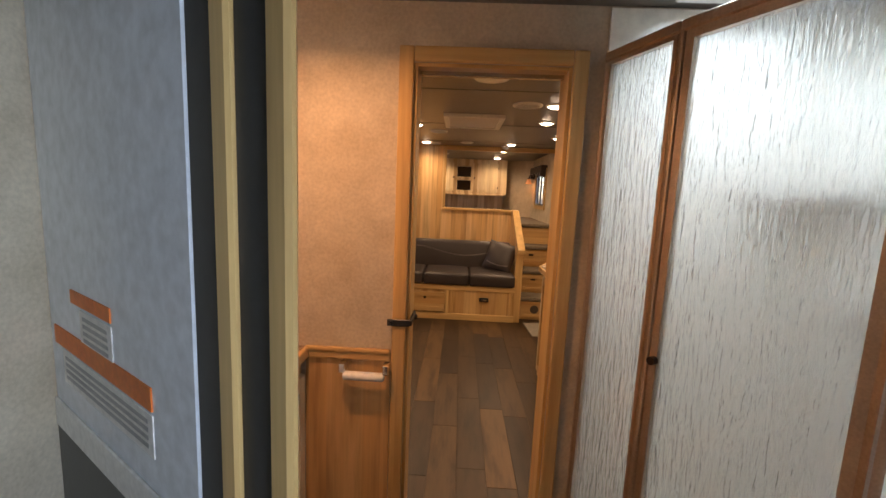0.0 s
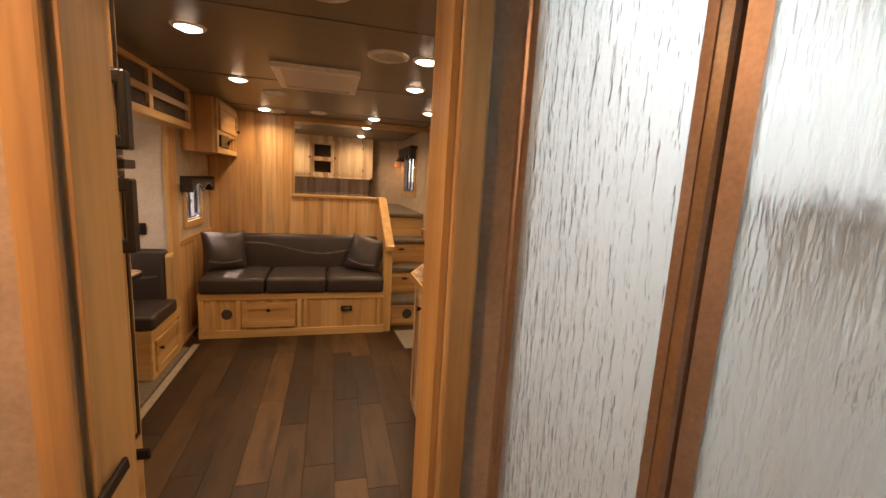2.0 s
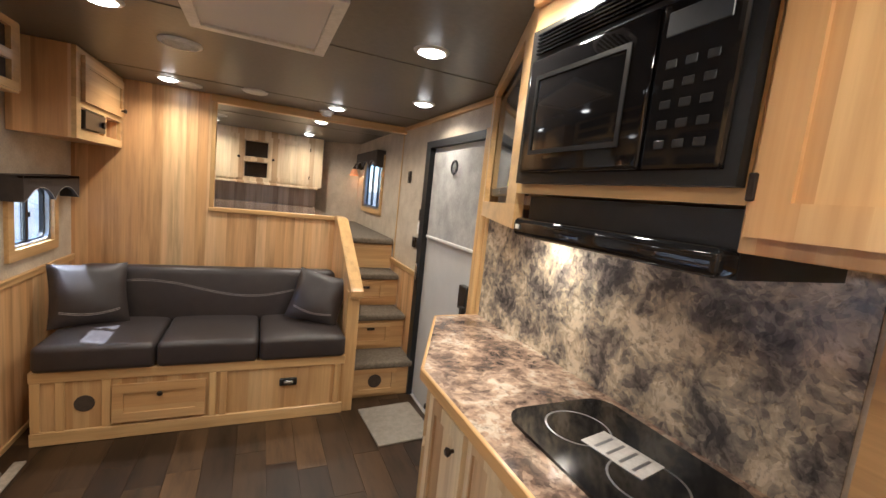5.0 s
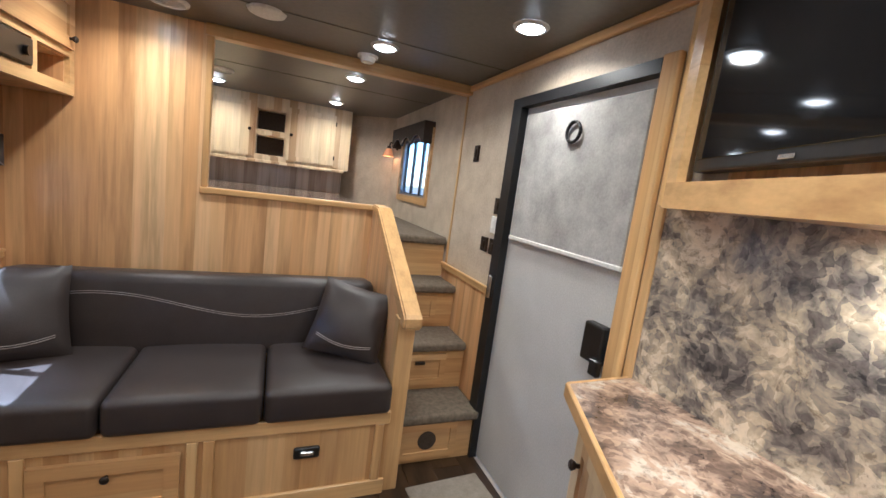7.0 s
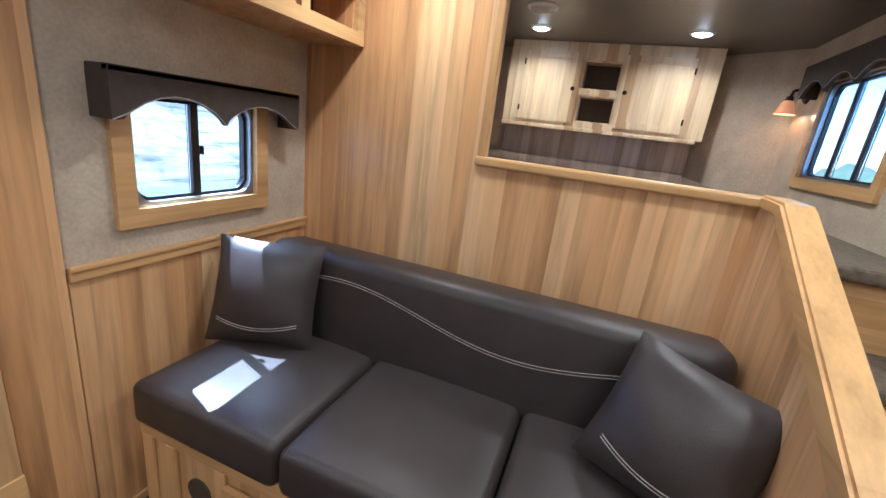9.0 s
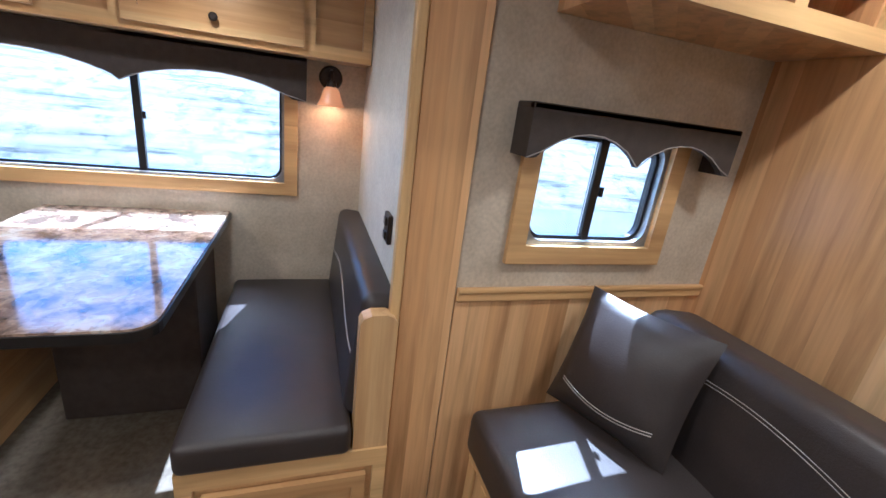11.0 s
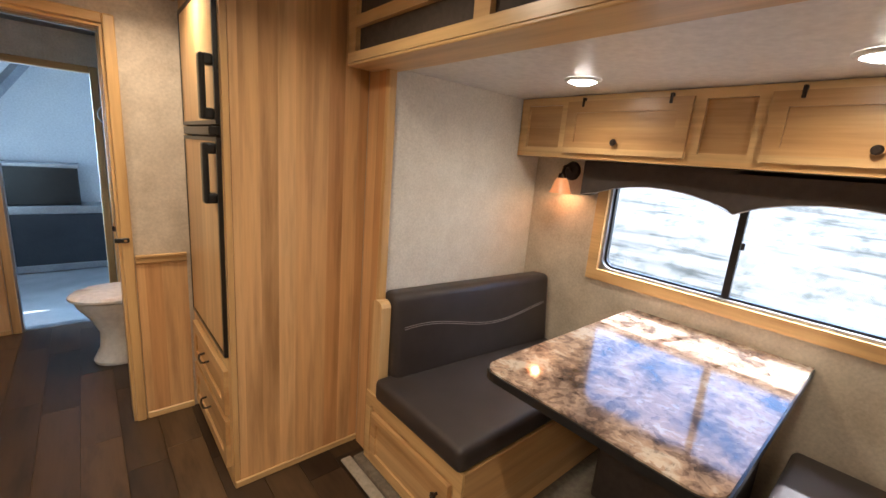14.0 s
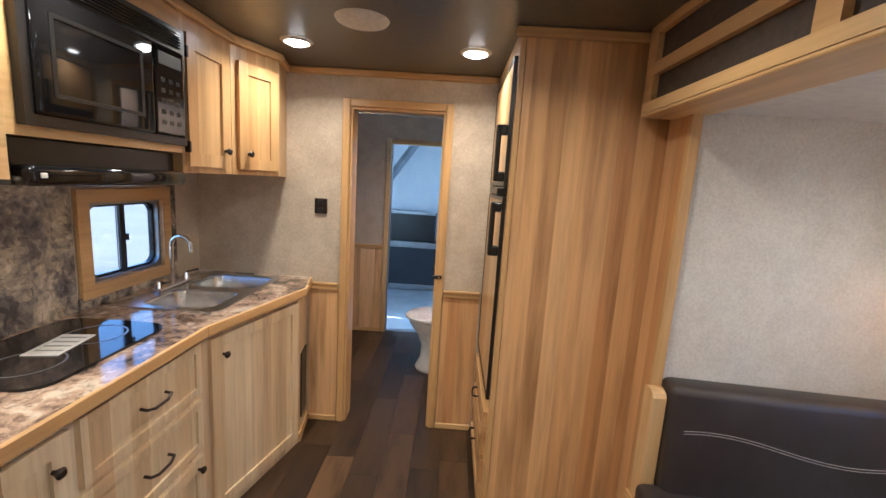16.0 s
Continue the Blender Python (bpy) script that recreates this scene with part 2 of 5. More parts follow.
TACKWALL = mottled("white_metal_wall", (0.60, 0.63, 0.66), (0.68, 0.70, 0.72), 3, 0.35, 60, 0.03)
TACKFLOOR = mottled("grey_floor", (0.34, 0.35, 0.36), (0.42, 0.43, 0.44), 6, 0.5, 90, 0.1)
NAVY = mottled("dark_panel", (0.018, 0.022, 0.03), (0.03, 0.034, 0.042), 4, 0.35, 60, 0.05)
SHELL = mottled("white_outer_skin", (0.7, 0.7, 0.7), (0.76, 0.76, 0.76), 2, 0.4)
EARTH = mottled("pale_gravel_ground", (0.085, 0.08, 0.07), (0.14, 0.13, 0.115), 0.6, 0.9, 8, 0.6)
BANK, _n, _l, _b = mat_new("dry_straw_bank", 0.9)
_rows = noisy(_n, _l, position(_n, _l, (0.5, 0.35, 7.0)), 1.0, 5.0, 0.65)
_tufts = noisy(_n, _l, position(_n, _l, (1, 1, 1)), 2.2, 5.0, 0.7)
_c = ramp(_n, _l, _rows, [(0.36, (0.07, 0.068, 0.05)), (0.46, (0.22, 0.20, 0.165)), (0.62, (0.30, 0.27, 0.225))])
_g = ramp(_n, _l, _tufts, [(0.34, (0.45, 0.48, 0.42)), (0.5, (1, 1, 1))])
_l.new(mixed(_n, _l, _c, _g, 1.0, "MULTIPLY"), _b.inputs["Base Color"])


def stone_mat(name, rough, tones):
    """Laminate printed as mottled granite."""
    m, n, l, b = mat_new(name, rough, 0.0, 0.85)
    p = position(n, l, (1, 1, 1))
    warp = n.new("ShaderNodeTexNoise")
    warp.inputs["Scale"].default_value, warp.inputs["Detail"].default_value = 7.0, 4.0
    l.new(p, warp.inputs["Vector"])
    v = n.new("ShaderNodeVectorMath")
    v.operation = "MULTIPLY_ADD"
    v.inputs[1].default_value = (0.10, 0.10, 0.10)
    l.new(warp.outputs["Color"], v.inputs[0])
    l.new(p, v.inputs[2])
    cells = n.new("ShaderNodeTexVoronoi")
    cells.inputs["Scale"].default_value = 52.0
    l.new(v.outputs[0], cells.inputs["Vector"])
    cell = n.new("ShaderNodeSeparateColor")
    l.new(cells.outputs["Color"], cell.inputs[0])
    flake = n.new("ShaderNodeMath")
    flake.operation = "MULTIPLY_ADD"
    flake.inputs[1].default_value = 0.11
    l.new(cell.outputs[0], flake.inputs[0])
    l.new(noisy(n, l, v.outputs[0], 7.0, 5.0, 0.62), flake.inputs[2])
    c = ramp(n, l, flake.outputs[0], list(zip((0.40, 0.49, 0.55, 0.61, 0.69), tones)))
    f = noisy(n, l, v.outputs[0], 40.0, 5.0, 0.7)
    spots = ramp(n, l, f, [(0.36, (0.55, 0.53, 0.53)), (0.46, (1, 1, 1)), (0.68, (1.12, 1.1, 1.06))])
    l.new(mixed(n, l, c, spots, 1.0, "MULTIPLY"), b.inputs["Base Color"])
    return m


STONE = stone_mat("granite_laminate_top", 0.09, [(0.075, 0.055, 0.047), (0.19, 0.13, 0.098), (0.31, 0.225, 0.17), (0.41, 0.29, 0.21), (0.55, 0.47, 0.38)])
SPLASH = stone_mat("granite_laminate_wall", 0.24, [(0.06, 0.055, 0.055), (0.17, 0.15, 0.135), (0.30, 0.265, 0.22), (0.46, 0.385, 0.275), (0.68, 0.59, 0.45)])


def glass_mat(name, rough=0.0, tint=(1, 1, 1), bump=0.0, clear=1.0):
    m, n, l, b = mat_new(name, rough)
    b.inputs["Transmission Weight"].default_value = clear
    b.inputs["IOR"].default_value = 1.45
    b.inputs["Base Color"].default_value = (*tint, 1)
    if bump:
        h = noisy(n, l, position(n, l, (85, 85, 12)), 1.0, 3.0)
        bumped(n, l, b, h, bump, 0.007)
    return m


PANE = glass_mat("clear_glass", 0.0, (0.93, 0.97, 0.98))
RAIN = glass_mat("rain_glass", 0.22, (0.93, 0.95, 0.92), 1.0, 0.86)
MIRROR, _n, _l, _b = mat_new("mirror_glass", 0.02, 1.0)
_b.inputs["Base Color"].default_value = (0.85, 0.86, 0.86, 1)


def glow(name, colour, strength):
    m, n, l, b = mat_new(name, 0.5)
    b.inputs["Emission Color"].default_value = (*colour, 1)
    b.inputs["Emission Strength"].default_value = strength
    return m


LENS = glow("lit_led_lens", (1.0, 0.86, 0.64), 7.0)
AMBER, _n, _l, _b = mat_new("amber_glass_shade", 0.25)
_b.inputs["Base Color"].default_value = (0.75, 0.36, 0.16, 1)
_b.inputs["Emission Color"].default_value = (1.0, 0.36, 0.12, 1)
_b.inputs["Emission Strength"].default_value = 0.08
DIFFUSER, _n, _l, _b = mat_new("skylight_diffuser", 0.4)
_b.inputs["Base Color"].default_value = (0.62, 0.60, 0.58, 1)
_b.inputs["Transmission Weight"].default_value = 0.0

# ---- the shell ----
XL, XR, YB, YF, ZC = -1.02, 1.21, 1.54, 5.42, 2.05
SX, SY0, SY1, SZ = -2.03, 2.43, 4.34, 1.765
WIN_L = (4.69, 5.13, 1.01, 1.335)
WIN_D = (2.89, 4.00, 0.945, 1.42)
WIN_K = (1.85, 2.265, 0.985, 1.315)
WIN_R = (6.06, 6.80, 1.31, 1.80)
DOOR_Y0, DOOR_Y1, DOOR_Z = 3.96, 4.77, 1.86
TACK = -2.0


def flip(r):
    return rect(-r[1], -r[0], r[2], r[3])


structure("floor", bx(XL - 0.06, XR + 0.06, -0.05, 5.5, -0.12, -0.006, 0), JOINT, "dark vinyl plank floor")
structure("tack_floor", bx(-1.1, 1.2, TACK - 0.1, -0.05, -0.12, -0.01, 0), TACKFLOOR, "grey textured floor of the rear room")
structure("threshold", bx(-0.2, 0.4, -0.09, -0.02, -0.01, 0.006, 0.002), GREYMETAL, "bright metal door threshold")
structure("slide_floor", bx(SX - 0.05, -0.93, SY0 - 0.02, SY1 + 0.02, 0.002, 0.03, 0.004), CARPET, "grey brown carpeted slide-out floor")
structure("carpet_flap", bx(-0.93, -0.88, SY0 - 0.05, SY1 + 0.12, 0.001, 0.012, 0.004), mottled("pale_carpet_edge", (0.30, 0.26, 0.20), (0.38, 0.33, 0.27), 40, 0.9), "pale carpet edge strip")
# left wall, open to the slide-out
wl_outer = [(0.0, -0.1), (SY0 - 0.012, -0.1), (SY0 - 0.012, SZ + 0.012), (SY1 + 0.012, SZ + 0.012), (SY1 + 0.012, -0.1), (7.6, -0.1), (7.6, ZC + 0.03), (0.0, ZC + 0.03)]
structure("wall_left", moved(prism(wl_outer, [rect(*WIN_L)], 0.0, 0.05), on_left(0)), WALL, "taupe wallcovering on the side wall")
structure("wall_right", moved(prism(rect(-7.22, 0.0, -0.1, ZC + 0.03), [flip(WIN_K), rect(-DOOR_Y1, -DOOR_Y0, 0.0, DOOR_Z), flip(WIN_R)], 0.0, 0.05), on_right(0)), WALL, "taupe wallcovering on the door side")
# slide-out box
structure("slide_wall_back", moved(prism(rect(SY0 - 0.05, SY1 + 0.05, 0.0, SZ + 0.05), [rect(*WIN_D)], 0.0, 0.05), on_left(0, 0, SX)), WALL, "taupe wallcovering behind the dinette")
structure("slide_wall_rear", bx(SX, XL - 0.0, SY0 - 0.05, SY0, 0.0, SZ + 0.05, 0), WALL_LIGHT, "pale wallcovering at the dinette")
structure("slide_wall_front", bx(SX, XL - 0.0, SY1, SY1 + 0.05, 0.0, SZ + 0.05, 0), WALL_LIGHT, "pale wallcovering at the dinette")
structure("slide_ceiling", bx(SX, XL + 0.04, SY0, SY1, SZ, SZ + 0.04, 0), CEIL_LIGHT, "pale smooth slide-out ceiling")
structure("ceiling", bx(XL - 0.05, XR + 0.05, -0.02, 7.75, ZC, ZC + 0.05, 0), CEIL, "smooth grey-brown ceiling")
for yj in (2.55, 3.77, 4.98, 6.2):
    structure("ceiling_trim", bx(XL, XR, yj - 0.012, yj + 0.012, ZC - 0.003, ZC + 0.001, 0.001), CEIL, "flat ceiling seam strip")
# bath end wall
structure("wall_bath_front", moved(prism([(-XR, -0.1), (-0.345, -0.1), (-0.345, 1.86), (0.175, 1.86), (0.175, -0.1), (1.02, -0.1), (1.02, ZC), (-XR, ZC)], [], 0.0, 0.12), on_back(0)), WALL, "taupe wallcovering with a bathroom doorway")
structure("wall_bath_rear", moved(prism([(-XR, -0.1), (-0.35, -0.1), (-0.35, 1.80), (0.15, 1.80), (0.15, -0.1), (1.02, -0.1), (1.02, ZC), (-XR, ZC)], [], 0.0, 0.06), on_back(0, 0, 0.0)), WALL, "taupe wallcovering with a rear doorway")
# rear room
structure("tack_wall_left", bx(-1.12, -1.02, TACK, -0.06, -0.1, 2.3, 0), TACKWALL, "white metal wall")
# this opening is added out of view to let daylight into the room
structure("tack_wall_right", moved(prism(rect(0.06, -TACK, -0.1, 2.3), [rect(0.35, 1.15, 0.9, 1.9)], 0.0, 0.05), on_right(0)), TACKWALL, "white metal wall with an added opening for daylight")
structure("tack_wall_rear", bx(-1.1, 1.2, TACK - 0.06, TACK, -0.1, 2.3, 0), TACKWALL, "white metal rear wall")
structure("tack_ceiling", bx(-1.1, 1.2, TACK - 0.05, -0.06, 2.2, 2.26, 0), TACKWALL, "white metal ceiling")
# loft
structure("loft_floor", bx(XL, 0.70, YF + 0.03, 7.6, 1.02, 1.215, 0), STONE, "mottled brown laminate loft deck")
structure("loft_step_floor", bx(0.70, XR, 5.52, 7.6, 1.0, 1.085, 0.004), CARPET, "grey brown carpeted loft landing")
structure("loft_wall_back", bx(XL, 0.74, 7.60, 7.66, 1.0, ZC, 0), WALL, "taupe wallcovering at the loft head")
structure("loft_wall_angled", moved(prism(rect(0.0, 0.66, 1.0, ZC), [], 0.0, 0.05), pose(0.72, 7.62, 0, 0, 0, -40.6)), WALL, "taupe wallcovering on the angled nose wall")
structure("wall_panel", moved(prism([(XL, 0.0), (0.74, 0.0), (0.74, 1.22), (-0.22, 1.22), (-0.22, ZC), (XL, ZC)], [], 0.0, 0.03), on_front(0)), PANEL, "upright hickory panelling behind the sofa")
structure("ledge_trim", bx(-0.24, 0.70, YF - 0.018, YF + 0.05, 1.22, 1.255, 0.008, 2), TRIM_X, "honey wood ledge")
structure("ledge_post", bx(-0.235, -0.205, YF - 0.006, YF + 0.04, 1.255, ZC - 0.05, 0.004), TRIM_Z, "honey wood edge trim")
structure("ceiling_beam", bx(-0.24, XR, YF - 0.03, YF + 0.05, ZC - 0.055, ZC, 0.006, 2), TRIM_X, "honey wood ceiling beam")
structure("wall_seam_trim", bx(XR - 0.006, XR, 5.45, 5.475, 0.9, ZC, 0.002), TRIM_Z, "narrow wall seam strip")

# outside
structure("ground", bx(-900, 900, -900, 900, -0.9, -0.7, 0), EARTH, "pale sunlit gravel ground")


def bank(x, y0, y1, h, seed):
    bm = bmesh.new()
    nx, ny = 14, 90
    rows = []
    for i in range(nx + 1):
        row = []
        for j in range(ny + 1):
            u, y = i / nx, y0 + (y1 - y0) * j / ny
            z = -0.75 + h * math.sin(min(1, u * 1.2) * math.pi / 2) * (0.85 + 0.3 * noise.noise(Vector((u * 4, y * 0.12, seed))))
            z += 0.35 * noise.noise(Vector((u * 9, y * 0.7, seed + 5))) * u
            row.append(bm.verts.new((x - math.copysign(9 * u, -x) * 1.0, y, z)))
        rows.append(row)
    for a, b in zip(rows, rows[1:]):
        for k in range(ny):
            bm.faces.new((a[k], a[k + 1], b[k + 1], b[k]))
    return bm


structure("backdrop", bank(-9.0, -60, 70, 2.7, 3.0), BANK, "dry straw coloured bank outside", True)
structure("backdrop", bank(40.0, -90, 120, 5.0, 9.0), mottled("far_trees", (0.03, 0.05, 0.03), (0.09, 0.12, 0.06), 0.5, 0.9), "far dark green trees", True)


# ---- trims ----
def casing(name, m, x0, x1, z1, w, t, mats, z0=0.0):
    """Door casing in the local x-z plane, standing t proud."""
    ob = thing(name, m.translation, "honey wood door casing round the doorway", "door casing")
    ob["kind"] = "structure"
    part("jamb", moved(bx(x0 - w, x0, -t, 0, z0, z1 + w, 0.006, 2), m), TRIM_Z, ob)
    part("jamb", moved(bx(x1, x1 + w, -t, 0, z0, z1 + w, 0.006, 2), m), TRIM_Z, ob)
    part("header", moved(bx(x0, x1, -t, 0, z1, z1 + w, 0.006, 2), m), mats, ob)
    return ob


c = casing("door_1", on_back(0), -0.345, 0.175, 1.86, 0.042, 0.016, TRIM_X)
for xj0, xj1 in ((-0.175, -0.163), (0.333, 0.345)):
    part("jamb_lining", bx(xj0, xj1, 1.42, 1.54, 0, 1.86, 0.001), TRIM_Z, c)
part("header_lining", bx(-0.163, 0.333, 1.42, 1.54, 1.848, 1.86, 0.001), TRIM_X, c)
part("track", bx(-0.16, 0.33, 1.47, 1.49, 1.835, 1.848, 0.001), STEEL, c, "steel sliding door track")
casing("door_2", on_front(0, 0, 1.42), -0.175, 0.345, 1.86, 0.05, 0.016, TRIM_X)
c = casing("door_3", on_back(0, 0, 0.0), -0.35, 0.15, 1.80, 0.045, 0.014, TRIM_X)
part("jamb_lining", bx(0.338, 0.352, -0.06, 0.0, 0, 1.8, 0.001), GREYMETAL, c)


def dado(name, m, x0, x1, z1=0.865, base=True):
    """A wainscot: panel, rail and skirting."""
    ob = thing(name, m.translation, "upright hickory wainscot with honey rail", "wainscot")
    ob["kind"] = "structure"
    part("panel", moved(bx(x0, x1, -0.006, 0, 0, z1 - 0.02, 0.001), m), PANEL, ob)
    r = bx(x0, x1, -0.017, 0, z1 - 0.04, z1, 0.005, 2)
    part("rail", moved(bx(x0, x1, -0.022, -0.002, z1 - 0.012, z1 + 0.004, 0.005, 2, r), m), TRIM_Y if abs(m[0][1]) > 0.5 else TRIM_X, ob)
    if base:
        part("skirting", moved(bx(x0, x1, -0.014, 0, 0, 0.035, 0.004), m), TRIM_Y if abs(m[0][1]) > 0.5 else TRIM_X, ob)
    return ob


dado("wainscot", on_left(0), 4.505, YF, 0.875)
dado("wainscot", on_back(0), -0.56, -0.39, 0.865)
dado("wainscot", on_back(0), 0.22, 0.43, 0.865)
dado("wainscot", on_front(0, 0, 1.42), -0.54, -0.228, 0.862)
dado("wainscot", on_back(0, 0, 0.0), -1.12, -0.40, 0.86)
dado("wainscot", on_right(0), -5.56, -4.84, 0.0 + 0.92)
# jamb posts of the slide-out and its head
structure("slide_jamb", bx(XL, XL + 0.012, 4.345, 4.50, 0.0, SZ, 0.003), PANEL, "upright hickory panel beside the slide-out")
structure("slide_jamb", bx(XL, XL + 0.012, 2.29, 2.425, 0.0, SZ, 0.003), PANEL, "upright hickory panel beside the slide-out")
structure("slide_edge_trim", bx(XL - 0.02, XL + 0.018, 4.318, 4.345, 0.03, SZ, 0.006, 2), TRIM_Z, "honey wood edge trim")
structure("slide_edge_trim", bx(XL - 0.02, XL + 0.018, 2.425, 2.452, 0.03, SZ, 0.006, 2), TRIM_Z, "honey wood edge trim")
for cx0, cx1, cy0, cy1, mt in ((XL, -0.43, 2.27, 2.295, TRIM_X), (0.70, -0.44, 1.54, 1.565, TRIM_X), (XR - 0.025, XR, 3.86, YF, TRIM_Y)):
    structure("crown_trim", bx(cx0, cx1, cy0, cy1, ZC - 0.035, ZC, 0.008, 2), mt, "honey wood crown trim")

head = thing("slide_header", (-0.95, 3.4, SZ), "wooden valance with dark mesh vents above the slide-out", "valance")
part("face_frame", moved(prism(rect(2.32, 4.48, SZ, ZC), [rect(2.38 + k * 0.70, 3.02 + k * 0.70, 1.925, 2.02) for k in range(3)] + [rect(2.38 + k * 0.70, 3.02 + k * 0.70, 1.80, 1.885) for k in range(3)], 0.0, 0.02), on_left(0, 0, -0.89)), TRIM_Y, head)
part("soffit", bx(XL - 0.04, -0.89, 2.32, 4.48, SZ - 0.012, SZ - 0.001, 0.003), TRIM_Y, head)
part("end_cap", bx(XL + 0.002, -0.89, 4.48, 4.495, SZ, ZC, 0.003), TRIM_Z, head)
for k in range(3):
    part("vent_mesh", bx(-0.917, -0.911, 2.36 + k * 0.7, 3.04 + k * 0.7, 1.78, 2.03, 0), GRILLE, head, "dark brown mesh")


# ---- doors, knobs and cabinets ----
def knob(parent, m, x, z):
    b = cyl((x, 0.0, z), (x, -0.014, z), 0.006, bm=None, n=10)
    b = cyl((x, -0.012, z), (x, -0.022, z), 0.010, 0.015, 14, b)
    b = cyl((x, -0.022, z), (x, -0.028, z), 0.015, 0.009, 14, b)
    part("knob", moved(b, m), BRONZE, parent, "dark bronze knob", True)


def pull(parent, m, x, z, w=0.09):
    pts = [(x - w / 2, 0.0, z), (x - w / 2, -0.022, z - 0.002), (x - w / 4, -0.028, z - 0.010), (x + w / 4, -0.028, z - 0.010), (x + w / 2, -0.022, z - 0.002), (x + w / 2, 0.0, z)]
    part("pull", moved(tube(pts, 0.005), m), BRONZE, parent, "curved dark bronze pull", True)


def leaf(parent, m, w, h, knob_at=None, pull_at=None, wood=None, rail=0.05, hinge=None, name="door"):
    """A framed door: lower left front corner at m's origin, front towards -y."""
    wood = wood or WOOD_V
    fr = prism(rect(0, w, 0, h), [rect(rail, w - rail, rail, h - rail)], -0.018, 0.0)
    d = part(name, moved(fr, m), wood, parent)
    part("panel", moved(bx(rail - 0.004, w - rail + 0.004, -0.009, -0.001, rail - 0.004, h - rail + 0.004, 0.002), m), wood, d)
    if knob_at:
        knob(d, m @ pose(0, -0.018, 0), *knob_at)
    if pull_at:
        pull(d, m @ pose(0, -0.018, 0), *pull_at)
    for hx, hz in hinge or ():
        part("hinge", moved(bx(hx - 0.006, hx + 0.006, -0.022, -0.002, hz - 0.02, hz + 0.02, 0.002), m), BRONZE, d)
    return d


# ---- ceiling lights ----
LIGHTS = [(0.61, 2.90), (0.68, 3.55), (0.98, 4.42), (0.57, 5.08), (-0.43, 3.85), (-0.45, 5.12), (-0.43, 2.87), (0.48, 1.97), (-0.30, 1.95), (0.56, 5.86), (0.57, 6.95), (-0.38, 6.95)]
LIGHTS = [(x, y, ZC) for x, y in LIGHTS] + [(-1.54, 2.96, SZ), (-1.56, 3.77, SZ)]
for x, y, z in LIGHTS + [(-0.45, 0.95, ZC), (0.15, -0.9, 2.2)]:
    lamp = thing("ceiling_light", (x, y, z), "small round recessed ceiling light, switched on", "ceiling light", "ceiling lights")
    bezel = lathe([(0.050, -0.004), (0.053, -0.010), (0.064, -0.008), (0.070, -0.0005)], 28)
    part("bezel", moved(bezel, pose(x, y, z)), WHITE, lamp, smooth=True)
    lens = lathe([(0.0005, -0.022), (0.030, -0.018), (0.051, -0.008)], 24)
    part("lens", moved(lens, pose(x, y, z)), LENS, lamp, "glowing lens", True)
    if y > -0.5:
        data = bpy.data.lights.new("led", "AREA")
        data.shape, data.size, data.energy, data.color = "DISK", 0.08, LED_W if z > 1.9 else LED_W * 0.4, LED
        if y < 1.5:
            data.energy, data.color = 2.1, (1.0, 0.54, 0.26)
        data.spread = radians(150)
        new("led", data).matrix_world = pose(x, y, z - 0.026)


def louvre(x, y, z, r=0.10):
    ob = thing("ceiling_vent", (x, y, z), "round white ceiling air vent with slats", "vent", "ceiling vents")
    part("ring", moved(lathe([(r * 0.8, -0.004), (r * 0.84, -0.014), (r, -0.008), (r * 1.02, -0.0005)], 28), pose(x, y, z)), WHITE, ob, smooth=True)
    part("backing", cyl((x, y, z - 0.003), (x, y, z - 0.001), r * 0.82), BLACK, ob)
    for k in range(-3, 4):
        yk = k * r * 0.22
        hw = math.sqrt(max(0.0, (r * 0.8) ** 2 - yk * yk))
        part("slat", moved(bx(-hw, hw, yk - 0.0045, yk + 0.0045, -0.0085, -0.0065, 0.001), pose(x, y, z)), WHITE, ob)


def speaker(x, y, z, r=0.10):
    ob = thing("ceiling_speaker", (x, y, z), "round white ceiling speaker cover", "speaker", "ceiling speakers")
    part("cover", moved(lathe([(0.0005, -0.016), (r * 0.75, -0.015), (r * 0.92, -0.010), (r, -0.0005)], 28), pose(x, y, z)), WHITE, ob, smooth=True)


louvre(0.42, 2.90, ZC)
louvre(-0.25, 4.22, ZC, 0.085)
louvre(-0.36, 5.20, ZC, 0.085)
louvre(-0.30, 6.50, ZC, 0.085)
speaker(0.13, 2.26, ZC)
speaker(0.04, 5.02, ZC, 0.08)
alarm = thing("smoke_alarm", (0.53, 5.30, ZC), "small white smoke alarm on the ceiling", "smoke alarm")
part("base", cyl((0.53, 5.30, ZC), (0.53, 5.30, ZC - 0.012), 0.055), WHITE, alarm, smooth=True)
part("cap", cyl((0.53, 5.30, ZC - 0.012), (0.53, 5.30, ZC - 0.035), 0.045, 0.034), WHITE, alarm, smooth=True)
sk = thing("roof_vent", (0.075, 3.57, ZC), "square translucent roof vent cover in a pale frame", "roof vent")
part("frame", moved(prism(rect(-0.24, 0.24, -0.29, 0.29), [rect(-0.20, 0.20, -0.25, 0.25)], -0.025, 0.0, "z"), pose(0.075, 3.57, ZC)), WHITE, sk)
part("cover", bx(-0.13, 0.28, 3.32, 3.82, ZC - 0.016, ZC - 0.004, 0.003), DIFFUSER, sk, "pale diffuser")


